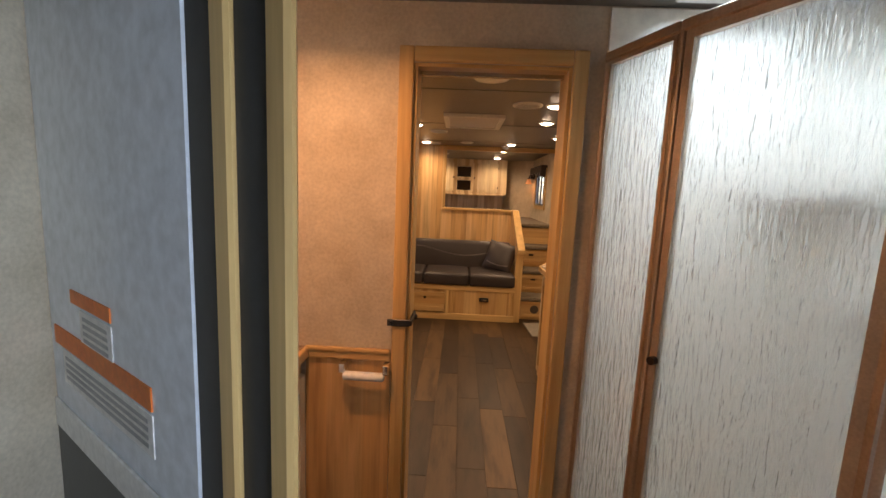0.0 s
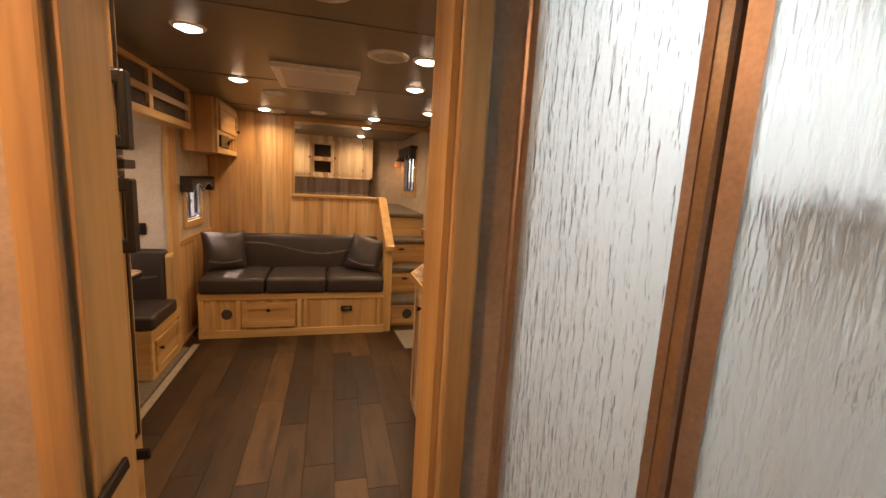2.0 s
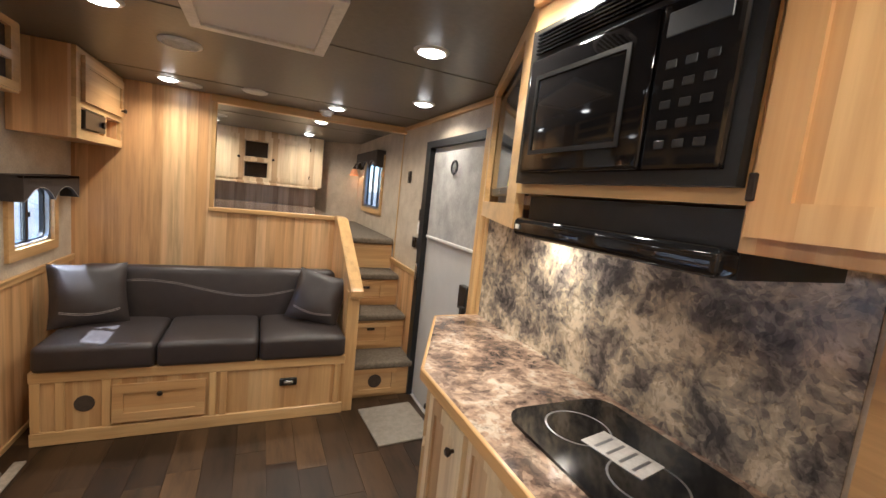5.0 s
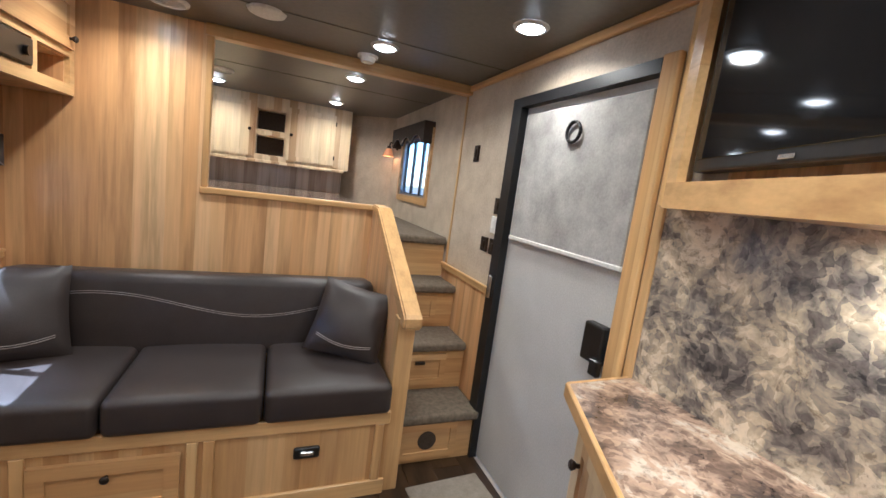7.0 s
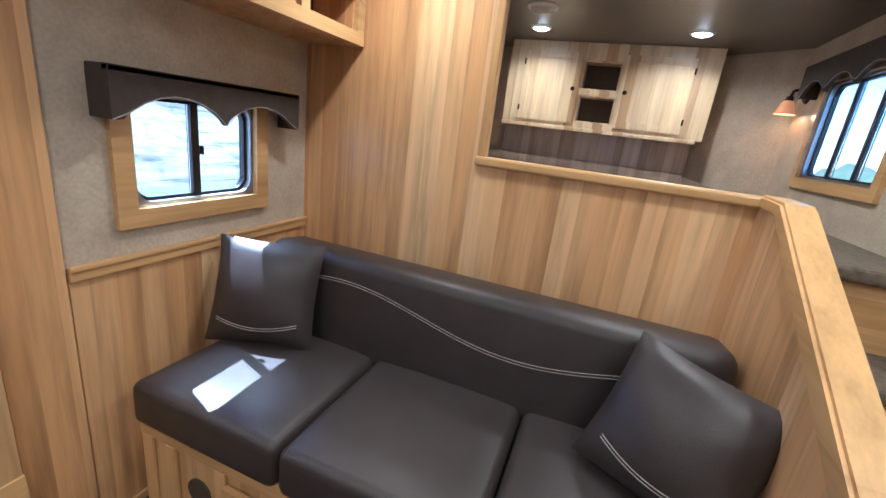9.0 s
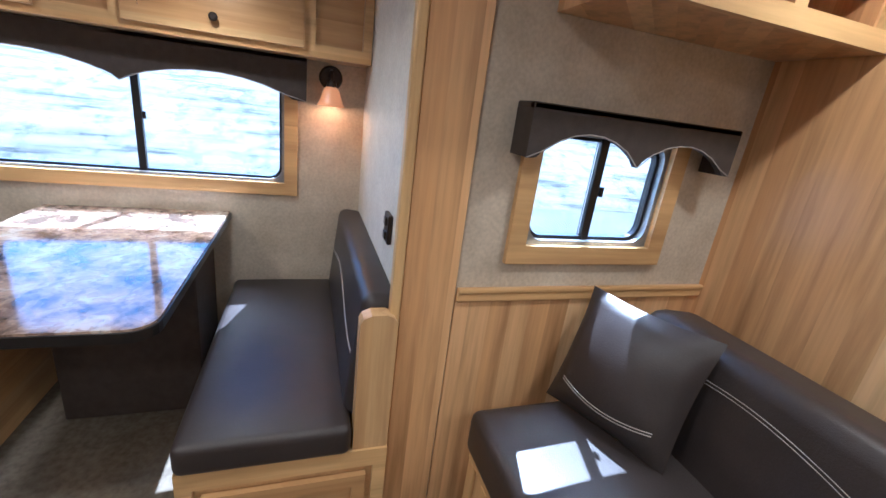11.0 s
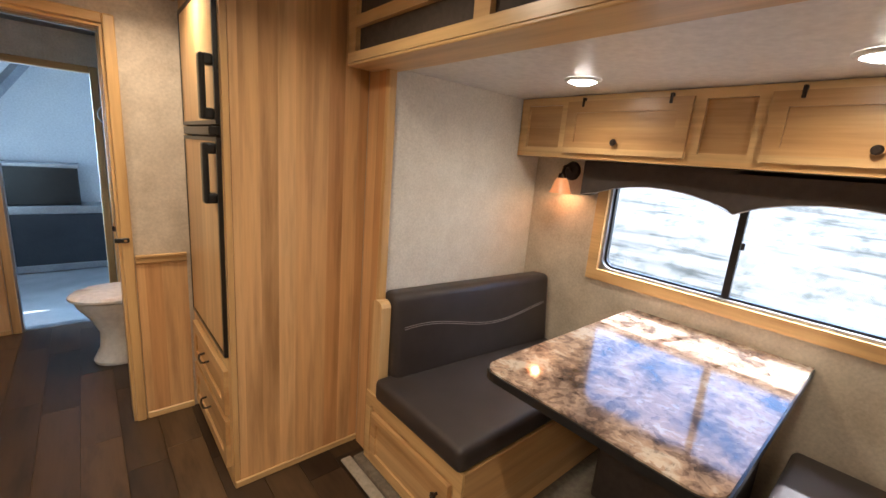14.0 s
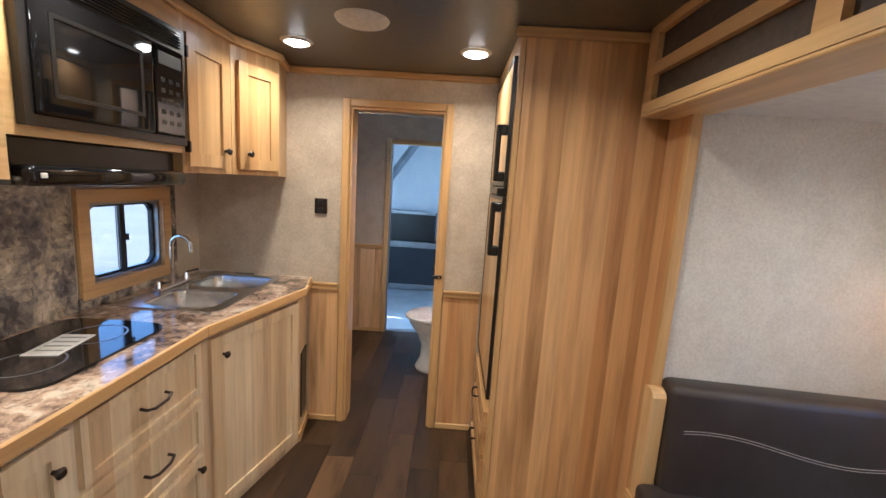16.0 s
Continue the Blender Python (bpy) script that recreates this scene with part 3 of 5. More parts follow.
# ---- windows ----
def window(name, m, r, depth=0.036, bars=1, label="sliding window in a honey wood frame"):
    """r: y or -y range and z range of the opening, in the face's local x-z."""
    x0, x1, z0, z1 = r
    ob = thing(name, m @ Vector(((x0 + x1) / 2, 0, z0)), label, "window")
    ob["kind"] = "structure"
    w = 0.055
    part("casing", moved(prism(rect(x0 - w, x1 + w, z0 - w, z1 + w), [rect(x0, x1, z0, z1)], -0.018, 0.0), m), TRIM_Y, ob)
    part("liner", moved(prism(rect(x0 - 0.001, x1 + 0.001, z0 - 0.001, z1 + 0.001), [rrect(x0 + 0.012, x1 - 0.012, z0 + 0.012, z1 - 0.012, 0.05)], 0.002, depth - 0.012), m), GREYMETAL, ob, "bright metal liner")
    part("frame", moved(prism(rrect(x0 + 0.005, x1 - 0.005, z0 + 0.005, z1 - 0.005, 0.05), [rrect(x0 + 0.022, x1 - 0.022, z0 + 0.022, z1 - 0.022, 0.045)], depth - 0.012, depth + 0.012), m), BLACK, ob, "black window frame")
    for k in range(bars):
        xm = x0 + (x1 - x0) * (k + 1) / (bars + 1)
        part("mullion", moved(bx(xm - 0.014, xm + 0.014, depth - 0.016, depth + 0.01, z0 + 0.01, z1 - 0.01, 0.002), m), BLACK, ob)
        part("latch", moved(bx(xm + 0.016, xm + 0.028, depth - 0.02, depth - 0.006, (z0 + z1) / 2 - 0.015, (z0 + z1) / 2 + 0.015, 0.002), m), BLACK, ob)
    edges = [x0 + (x1 - x0) * k / (bars + 1) for k in range(bars + 2)]
    for a, b in zip(edges, edges[1:]):
        p = part("pane", moved(bx(a + 0.015, b - 0.015, depth - 0.002, depth + 0.002, z0 + 0.015, z1 - 0.015, 0), m), PANE, ob)
        p.visible_shadow = False
    return ob


window("window_1", on_left(0), WIN_L)
window("window_2", on_left(0, 0, SX), WIN_D)
window("window_3", on_right(0), (-WIN_K[1], -WIN_K[0], WIN_K[2], WIN_K[3]))
window("window_4", on_right(0), (-WIN_R[1], -WIN_R[0], WIN_R[2], WIN_R[3]), bars=2)


def pelmet(m, x0, x1, z0, z1, waves, depth=0.09):
    """A padded window valance whose lower edge hangs in scallops."""
    ob = thing("window_valance", m @ Vector(((x0 + x1) / 2, 0, z0)), "dark brown scalloped window valance", "valance", "window valances")
    n = 24 * waves
    low = []
    for k in range(n + 1):
        u = min(1.0, max(0.0, (k / n - 0.04) / 0.92)) * waves
        u = u % 1.0 if u < waves else 1.0
        s = math.sin(math.pi * u) ** 0.7 if 0 < u < 1 else 0.0
        low.append((x0 + (x1 - x0) * k / n, z0 + 0.07 * s))
    part("front", moved(prism([*low, (x1, z1), (x0, z1)], [], -depth, -depth + 0.02), m), VALANCE, ob)
    part("top", moved(bx(x0, x1, -depth, 0, z1 - 0.015, z1 + 0.002, 0.003), m), VALANCE, ob)
    for a in (x0, x1 - 0.018):
        part("side", moved(bx(a, a + 0.018, -depth + 0.018, 0, z0, z1 - 0.012, 0.002), m), VALANCE, ob)
    welt = tube([(a, -depth - 0.001, b) for a, b in low[::3]], 0.0018, 6)
    part("welt", moved(welt, m), STITCH, ob, "pale piped edge")


pelmet(on_left(0), 4.60, 5.27, 1.262, 1.39, 2)
pelmet(on_left(0, 0, SX), 2.78, 4.09, 1.31, 1.475, 2)
pelmet(on_right(0), -6.94, -6.01, 1.73, 1.895, 3)


def sconce(m, x, z):
    """A wall lamp with a bell shade hung from a curved arm."""
    ob = thing("wall_sconce", m @ Vector((x, 0, z)), "bronze wall sconce with a lit amber glass shade", "wall lamp", "wall sconces")
    part("plate", moved(cyl((x, 0, z + 0.05), (x, -0.014, z + 0.05), 0.05, 0.042, 20), m), BRONZE, ob, smooth=True)
    part("arm", moved(tube([(x, -0.01, z + 0.05), (x, -0.04, z + 0.075), (x, -0.075, z + 0.07), (x, -0.085, z + 0.03)], 0.008), m), BRONZE, ob, smooth=True)
    part("holder", moved(cyl((x, -0.085, z + 0.035), (x, -0.085, z + 0.005), 0.018, 0.024), m), BRONZE, ob, smooth=True)
    bell = lathe([(0.022, 0.012), (0.034, -0.004), (0.042, -0.03), (0.05, -0.052), (0.058, -0.066), (0.055, -0.066), (0.047, -0.05), (0.038, -0.028), (0.03, -0.004)], 24)
    part("shade", moved(bell, m @ pose(x, -0.085, z)), AMBER, ob, "amber glass bell shade", True)
    data = bpy.data.lights.new("bulb", "POINT")
    data.energy, data.color, data.shadow_soft_size = 0.24, SCONCE, 0.02
    new("bulb", data).matrix_world = m @ pose(x, -0.085, z - 0.055)


sconce(on_left(0, 0, SX), 2.66, 1.37)
sconce(on_left(0, 0, SX), 4.19, 1.37)
sconce(on_right(0), -7.06, 1.72)

# ---- sofa ----
def puff(x0, x1, y0, y1, z0, z1, r=0.03, crown=0.012):
    bm = bx(x0, x1, y0, y1, z0, z1, r, 4)
    bmesh.ops.subdivide_edges(bm, edges=[e for e in bm.edges if e.calc_length() > 0.12], cuts=6, use_grid_fill=True)
    for v in bm.verts:
        u, w = (v.co.x - x0) / (x1 - x0), (v.co.y - y0) / (y1 - y0)
        k = math.sin(math.pi * min(max(u, 0), 1)) ** 0.5 * math.sin(math.pi * min(max(w, 0), 1)) ** 0.5 if 0 < u < 1 and 0 < w < 1 else 0
        if v.co.z > (z0 + z1) / 2:
            v.co.z += crown * k + 0.002 * noise.noise(v.co * 9)
    return bm


def wave_stitch(m, x0, x1, z, amp, phase=0.0, parent=None, gap=0.009):
    for dz in (0, gap):
        pts = [(x0 + (x1 - x0) * k / 40, 0, z + dz + amp * math.sin(2 * math.pi * (k / 40 + phase))) for k in range(41)]
        part("stitching", moved(tube(pts, 0.0012, 5), m), STITCH, parent, "pale double stitching")


sofa = thing("sofa", (-0.17, 4.9, 0), "dark brown leatherette sofa with three seat cushions on a wooden base", "sofa")
part("base", bx(-0.925, 0.665, 4.60, YF - 0.005, 0.0, 0.405, 0.004), WOOD_V, sofa, "maple box base")
part("base_rail", bx(-0.925, 0.665, 4.585, 4.60, 0.345, 0.405, 0.004), TRIM_X, sofa)
part("base_foot", bx(-0.925, 0.665, 4.585, 4.60, 0.0, 0.075, 0.004), TRIM_X, sofa)
for xs in (-0.90, -0.80, -0.605, -0.10, -0.045, 0.62):
    part("stile", bx(xs - 0.02, xs + 0.02, 4.586, 4.60, 0.075, 0.345, 0.003), TRIM_Z, sofa)
leaf(sofa, on_front(-0.575, 0.10, 4.586), 0.44, 0.215, knob_at=(0.22, 0.16), wood=WOOD_X, name="drawer")
part("speaker_ring", moved(lathe([(0.03, -0.002), (0.048, -0.012), (0.052, 0.0)], 20), on_front(-0.70, 0.215, 4.60) @ pose(0, 0, 0, 90)), BRONZE, sofa, smooth=True)
part("speaker_grille", cyl((-0.70, 4.602, 0.215), (-0.70, 4.594, 0.215), 0.045), GRILLE, sofa)
lt = part("latch_plate", bx(0.265, 0.37, 4.58, 4.60, 0.225, 0.275, 0.012, 3), BLACK, sofa, "black recessed latch")
part("latch_lever", bx(0.29, 0.345, 4.574, 4.584, 0.24, 0.26, 0.004), STEEL, lt)
for x0, x1 in ((-0.91, -0.385), (-0.38, 0.135), (0.14, 0.655)):
    part("seat_cushion", puff(x0, x1, 4.555, 5.27, 0.405, 0.545, 0.03), LEATHER, sofa, smooth=True)
back = moved(bx(-0.90, 0.65, -0.10, 0.10, 0, 0.385, 0.05, 4), pose(0, 5.12, 0.48, -8))
bk = part("backrest", back, LEATHER, sofa, smooth=True)
wave_stitch(pose(0, 5.12, 0.48, -8) @ pose(0, -0.1015, 0), -0.70, 0.55, 0.24, 0.05, 0.13, bk)


def pillow(m, s, label):
    ob = thing("throw_pillow", m.translation, label, "pillow", "sofa pillows")
    bm = bmesh.new()
    n = 16
    for side in (-1, 1):
        g = [[bm.verts.new((s / 2 * (2 * i / n - 1) * (1 - 0.06 * math.sin(math.pi * j / n)), side * 0.07 * max(0.0, math.sin(math.pi * i / n) * math.sin(math.pi * j / n)) ** 0.45,
                            s / 2 + s / 2 * (2 * j / n - 1) * (1 - 0.06 * math.sin(math.pi * i / n)))) for j in range(n + 1)] for i in range(n + 1)]
        for i in range(n):
            for j in range(n):
                q = (g[i][j], g[i + 1][j], g[i + 1][j + 1], g[i][j + 1])
                bm.faces.new(q if side < 0 else q[::-1])
    bmesh.ops.remove_doubles(bm, verts=bm.verts, dist=0.0005)
    for v in bm.verts:
        v.co.y += 0.006 * noise.noise(v.co * 8)
    p = part("cover", moved(bm, m), LEATHER, ob, smooth=True)
    for dz in (0, 0.008):
        pts = []
        for k in range(21):
            u = 0.12 + 0.76 * k / 20
            zz = 0.26 + dz / s - 0.10 * math.sin(math.pi * u)
            y = -0.07 * (math.sin(math.pi * u) * math.sin(math.pi * zz)) ** 0.45 - 0.003
            pts.append((s * (u - 0.5) * 0.96, y, s * zz))
        part("stitching", moved(tube(pts, 0.0016, 5), m), STITCH, p)


pillow(pose(-0.76, 4.885, 0.548, -20, 0, 20), 0.37, "dark brown leatherette throw pillow leaning in the sofa corner")
pillow(pose(0.45, 4.83, 0.552, -24, 10, -22), 0.36, "dark brown leatherette throw pillow beside the stair wall")

# ---- stair and its wall ----
knee = thing("stair_wall", (0.70, 5.0, 0), "hickory knee wall with a sloping honey wood handrail", "stair wall")
km = pose(0.668, 0, 0, 0, 0, 90)
part("panel", moved(prism([(4.66, 0.0), (YF, 0.0), (YF, 1.22), (5.30, 1.22), (4.66, 0.86)], [], -0.045, 0.0), km), PANEL, knee)
part("newel_post", bx(0.655, 0.735, 4.60, 4.665, 0.0, 0.83, 0.006, 2), TRIM_Z, knee, "honey wood newel post")
cap = prism([(4.545, 0.80), (4.56, 0.79), (4.62, 0.815), (5.27, 1.215), (YF, 1.222), (YF, 1.262), (5.25, 1.258), (4.56, 0.86), (4.545, 0.845)], [], -0.075, 0.008)
bmesh.ops.bevel(cap, geom=[e for e in cap.edges if len(e.link_faces) == 2 and e.calc_face_angle() > 0.8], offset=0.008, segments=2, affect="EDGES")
part("handrail", moved(cap, km), TRIM_Y, knee, "rounded honey wood rail")

stair = thing("staircase", (0.92, 5.1, 0), "carpeted steps with wooden drawer risers up to the loft", "stairs")
SY = (4.76, 5.01, 5.26, 5.51)
SZZ = (0.27, 0.55, 0.82, 1.085)
for k in range(4):
    z0 = 0.0 if k == 0 else SZZ[k - 1]
    y1 = SY[k + 1] if k < 3 else 5.56
    part("riser", bx(0.738, XR - 0.008, SY[k], SY[k] + 0.03, z0, SZZ[k] - 0.05, 0.002), WOOD_X, stair)
    if k in (1, 2):
        leaf(stair, on_front(0.765, z0 + 0.035, SY[k]), 0.32, SZZ[k] - z0 - 0.10, wood=WOOD_X, name="drawer", rail=0.035)
        part("finger_pull", bx(0.90, 0.96, SY[k] - 0.024, SY[k] - 0.015, SZZ[k] - 0.125, SZZ[k] - 0.105, 0.004), BRONZE, stair)
    if k == 0:
        leaf(stair, on_front(0.765, 0.03, SY[0]), 0.32, 0.19, wood=WOOD_X, name="panel_frame", rail=0.035)
        part("vent_grille", cyl((0.925, SY[0] - 0.013, 0.125), (0.925, SY[0] - 0.008, 0.125), 0.05), GRILLE, stair, "round dark vent")
    part("tread", bx(0.738, XR - 0.008, SY[k] - 0.03, y1 + 0.03, SZZ[k] - 0.05, SZZ[k], 0.018, 3), CARPET, stair, "carpeted tread")
mat_bm = bx(-0.19, 0.19, -0.22, 0.22, 0.001, 0.012, 0.004)
single("floor_mat", moved(mat_bm, pose(0.98, 4.38, 0, 0, 0, 4)), mottled("beige_mat", (0.26, 0.23, 0.19), (0.34, 0.30, 0.25), 30, 0.95, 300, 0.6), "small beige carpet mat by the entry door", "mat")

# ---- entry door ----
door = thing("entry_door", (XR, 4.25, 0), "closed pale entry door with a felt shade and black frame", "door")
dm = on_right(0)
part("skin", moved(bx(-DOOR_Y1 + 0.01, -DOOR_Y0 - 0.01, 0.01, 0.045, 0.01, DOOR_Z - 0.01, 0.006), dm), DOORSKIN, door)
part("frame", moved(prism([(-DOOR_Y1 - 0.05, 0.0), (-DOOR_Y1 + 0.03, 0.0), (-DOOR_Y1 + 0.03, DOOR_Z - 0.025), (-DOOR_Y0, DOOR_Z - 0.025), (-DOOR_Y0, DOOR_Z + 0.02), (-DOOR_Y1 - 0.05, DOOR_Z + 0.02)], [], -0.03, 0.012), dm), RUBBER, door, "black door frame")
part("casing", moved(bx(-DOOR_Y0 - 0.004, -DOOR_Y0 + 0.06, -0.03, 0.0, 0, DOOR_Z + 0.03, 0.008, 2), dm), TRIM_Z, door, "honey wood casing")
sh = part("shade", moved(bx(-DOOR_Y1 + 0.06, -DOOR_Y0 - 0.03, -0.006, 0.006, 1.22, 1.80, 0.003), dm), SHADE, door, "grey felt window shade")
part("shade_bar", moved(bx(-DOOR_Y1 + 0.055, -DOOR_Y0 - 0.025, -0.012, 0.008, 1.205, 1.225, 0.004), dm), WHITE, sh)
pts = [(-4.34 + 0.04 * math.cos(a * math.pi / 8), -0.018, 1.69 + 0.04 * math.sin(a * math.pi / 8)) for a in range(17)]
part("ring", moved(tube(pts, 0.007), dm), RUBBER, sh, "black pull ring", True)
lk = part("lock_box", moved(bx(-4.08, -3.985, -0.03, 0.01, 0.87, 1.01, 0.008, 2), dm), BLACK, door, "black door lock")
part("lock_lever", moved(bx(-4.01, -3.965, -0.05, -0.025, 0.84, 0.90, 0.006), dm), BLACK, lk)
part("strike", moved(bx(-DOOR_Y1 - 0.03, -DOOR_Y1 + 0.005, -0.04, -0.03, 0.88, 1.0, 0.003), dm), STEEL, door)

for y, z, w, h, mt, lab in ((5.215, 1.635, 0.055, 0.095, BRONZE, "dark light switch on the wall"), (4.872, 1.352, 0.06, 0.085, BRONZE, "dark switch plate by the door"), (4.880, 1.252, 0.065, 0.09, WHITE, "white thermostat by the door"), (4.962, 1.136, 0.07, 0.08, BRONZE, "dark switch plate by the door"), (4.862, 1.136, 0.075, 0.085, BRONZE, "dark double switch plate by the door")):
    ob = thing("wall_switch", (XR, y, z), lab, "switch", "wall switches")
    pl = part("plate", moved(bx(-y - w / 2, -y + w / 2, -0.012, 0, z - h / 2, z + h / 2, 0.004, 2), dm), mt, ob)
    part("rocker", moved(bx(-y - w / 5, -y + w / 5, -0.017, -0.01, z - h / 4, z + h / 4, 0.002), dm), mt, ob)

# ---- overhead cabinet on the left ----
oc = thing("overhead_cabinet", (-0.88, 5.0, 1.60), "maple overhead cabinet with a door, radio and open cubby", "cabinet")
om = on_left(4.66, 0, -0.75)
part("body", moved(prism(rect(0, 0.755, 1.60, ZC - 0.003), [rect(0.45, 0.70, 1.65, 1.755)], 0.02, 0.265), om), PANEL, oc)
part("face_frame", moved(prism(rect(0, 0.755, 1.60, ZC - 0.004), [rect(0.06, 0.40, 1.645, 1.76), rect(0.44, 0.71, 1.645, 1.76)], 0.0, 0.02), om), TRIM_Y, oc)
leaf(oc, om @ pose(0.06, 0, 1.79), 0.65, 0.225, knob_at=(0.60, 0.04), wood=WOOD_Y)
part("cubby", moved(bx(0.44, 0.71, 0.20, 0.205, 1.645, 1.76, 0), om), JOINT, oc, "dark open cubby")
rd = part("radio", moved(bx(0.08, 0.385, -0.012, 0.02, 1.655, 1.75, 0.004), om), BLACK, oc, "black radio")
part("dial", moved(cyl((0.33, -0.012, 1.70), (0.33, -0.026, 1.70), 0.018), om), BRONZE, rd, smooth=True)

# ---- loft cabinets ----
lc = thing("loft_cabinet", (0.08, 7.35, 1.45), "pale maple loft cabinet with two doors and open cubbies", "cabinet")
lm = on_front(0, 0, 7.30)
part("body", moved(prism(rect(-0.64, 0.78, 1.455, ZC - 0.004), [rect(-0.08, 0.16, 1.51, 1.68), rect(-0.08, 0.16, 1.74, 1.92)], 0.02, 0.295), lm), PALE_V, lc)
part("face_frame", moved(prism(rect(-0.64, 0.78, 1.455, ZC - 0.004), [rect(-0.09, 0.17, 1.50, 1.69), rect(-0.09, 0.17, 1.73, 1.93)], 0.0, 0.02), lm), PALE_V, lc)
part("cubby_lining", moved(bx(-0.10, 0.18, 0.16, 0.165, 1.49, 1.94, 0), lm), GRILLE, lc, "brown cubby back")
leaf(lc, lm @ pose(-0.52, 0, 1.485), 0.41, 0.49, knob_at=(0.38, 0.24), wood=PALE_V, rail=0.045, hinge=((0, 0.08), (0, 0.41)))
leaf(lc, lm @ pose(0.19, 0, 1.485), 0.44, 0.49, knob_at=(0.03, 0.24), wood=PALE_V, rail=0.045, hinge=((0.44, 0.08), (0.44, 0.41)))
part("light_rail", moved(bx(-0.64, 0.74, -0.012, 0, 1.43, 1.458, 0.004), lm), PALE_V, lc)
structure("loft_splash", bx(-0.64, 0.74, 7.44, 7.476, 1.215, 1.455, 0.002), planked("grey_plank_laminate", [(0.30, 0.25, 0.21), (0.40, 0.34, 0.29), (0.24, 0.19, 0.16), (0.46, 0.40, 0.34)], 0.06, (0, 1), 2, 0.12, 0.6), "glossy grey brown plank panel below the loft cabinet")

# ---- fridge cabinet ----
fc = thing("fridge_cabinet", (-0.72, 1.9, 0), "tall hickory cabinet holding a wood-fronted fridge", "cabinet")
part("side_panel", bx(XL, -0.472, 2.25, 2.27, 0, ZC - 0.002, 0.002), PANEL, fc)
part("carcass", bx(XL, -0.47, 1.545, 2.248, 0, ZC - 0.002, 0.002), JOINT, fc)
fm = on_left(0, 0, -0.45)
part("face_frame", moved(prism(rect(1.545, 2.27, 0.0, ZC - 0.003), [rect(1.60, 2.235, 0.575, 1.975)], 0.0, 0.02), fm), TRIM_Z, fc)
part("skirting", bx(XL, -0.45, 2.27, 2.282, 0, 0.03, 0.003), TRIM_X, fc)
leaf(fc, fm @ pose(1.60, 0, 0.07), 0.62, 0.22, pull_at=(0.31, 0.15), wood=WOOD_Y, name="drawer")
leaf(fc, fm @ pose(1.60, 0, 0.32), 0.62, 0.20, pull_at=(0.31, 0.13), wood=WOOD_Y, name="drawer")
fr = thing("refrigerator", (-0.45, 1.92, 0.58), "wood-fronted fridge freezer with black edges and handles", "refrigerator")
for z0, z1 in ((0.585, 1.44), (1.485, 1.965)):
    part("door_edge", moved(prism(rect(1.605, 2.23, z0, z1), [rect(1.62, 2.215, z0 + 0.015, z1 - 0.015)], -0.014, 0.015), fm), BLACK, fr, "black door edge")
    part("door_panel", moved(bx(1.62, 2.215, -0.011, 0.0, z0 + 0.015, z1 - 0.015, 0.001), fm), WOOD_V, fr, "hickory door panel")
for z0, z1 in ((1.20, 1.42), (1.50, 1.72)):
    h = bx(2.165, 2.21, -0.045, -0.010, z0, z0 + 0.04, 0.008, 2)
    h = bx(2.165, 2.21, -0.045, -0.010, z1 - 0.04, z1, 0.008, 2, h)
    part("handle", moved(bx(2.165, 2.21, -0.055, -0.035, z0, z1, 0.008, 2, h), fm), BLACK, fr, "black bracket handle")
part("divider", moved(bx(1.605, 2.23, -0.013, 0.01, 1.445, 1.48, 0.003), fm), BLACK, fr)
part("hinge", moved(bx(2.17, 2.245, -0.04, -0.012, 1.447, 1.475, 0.003), fm), BLACK, fr)

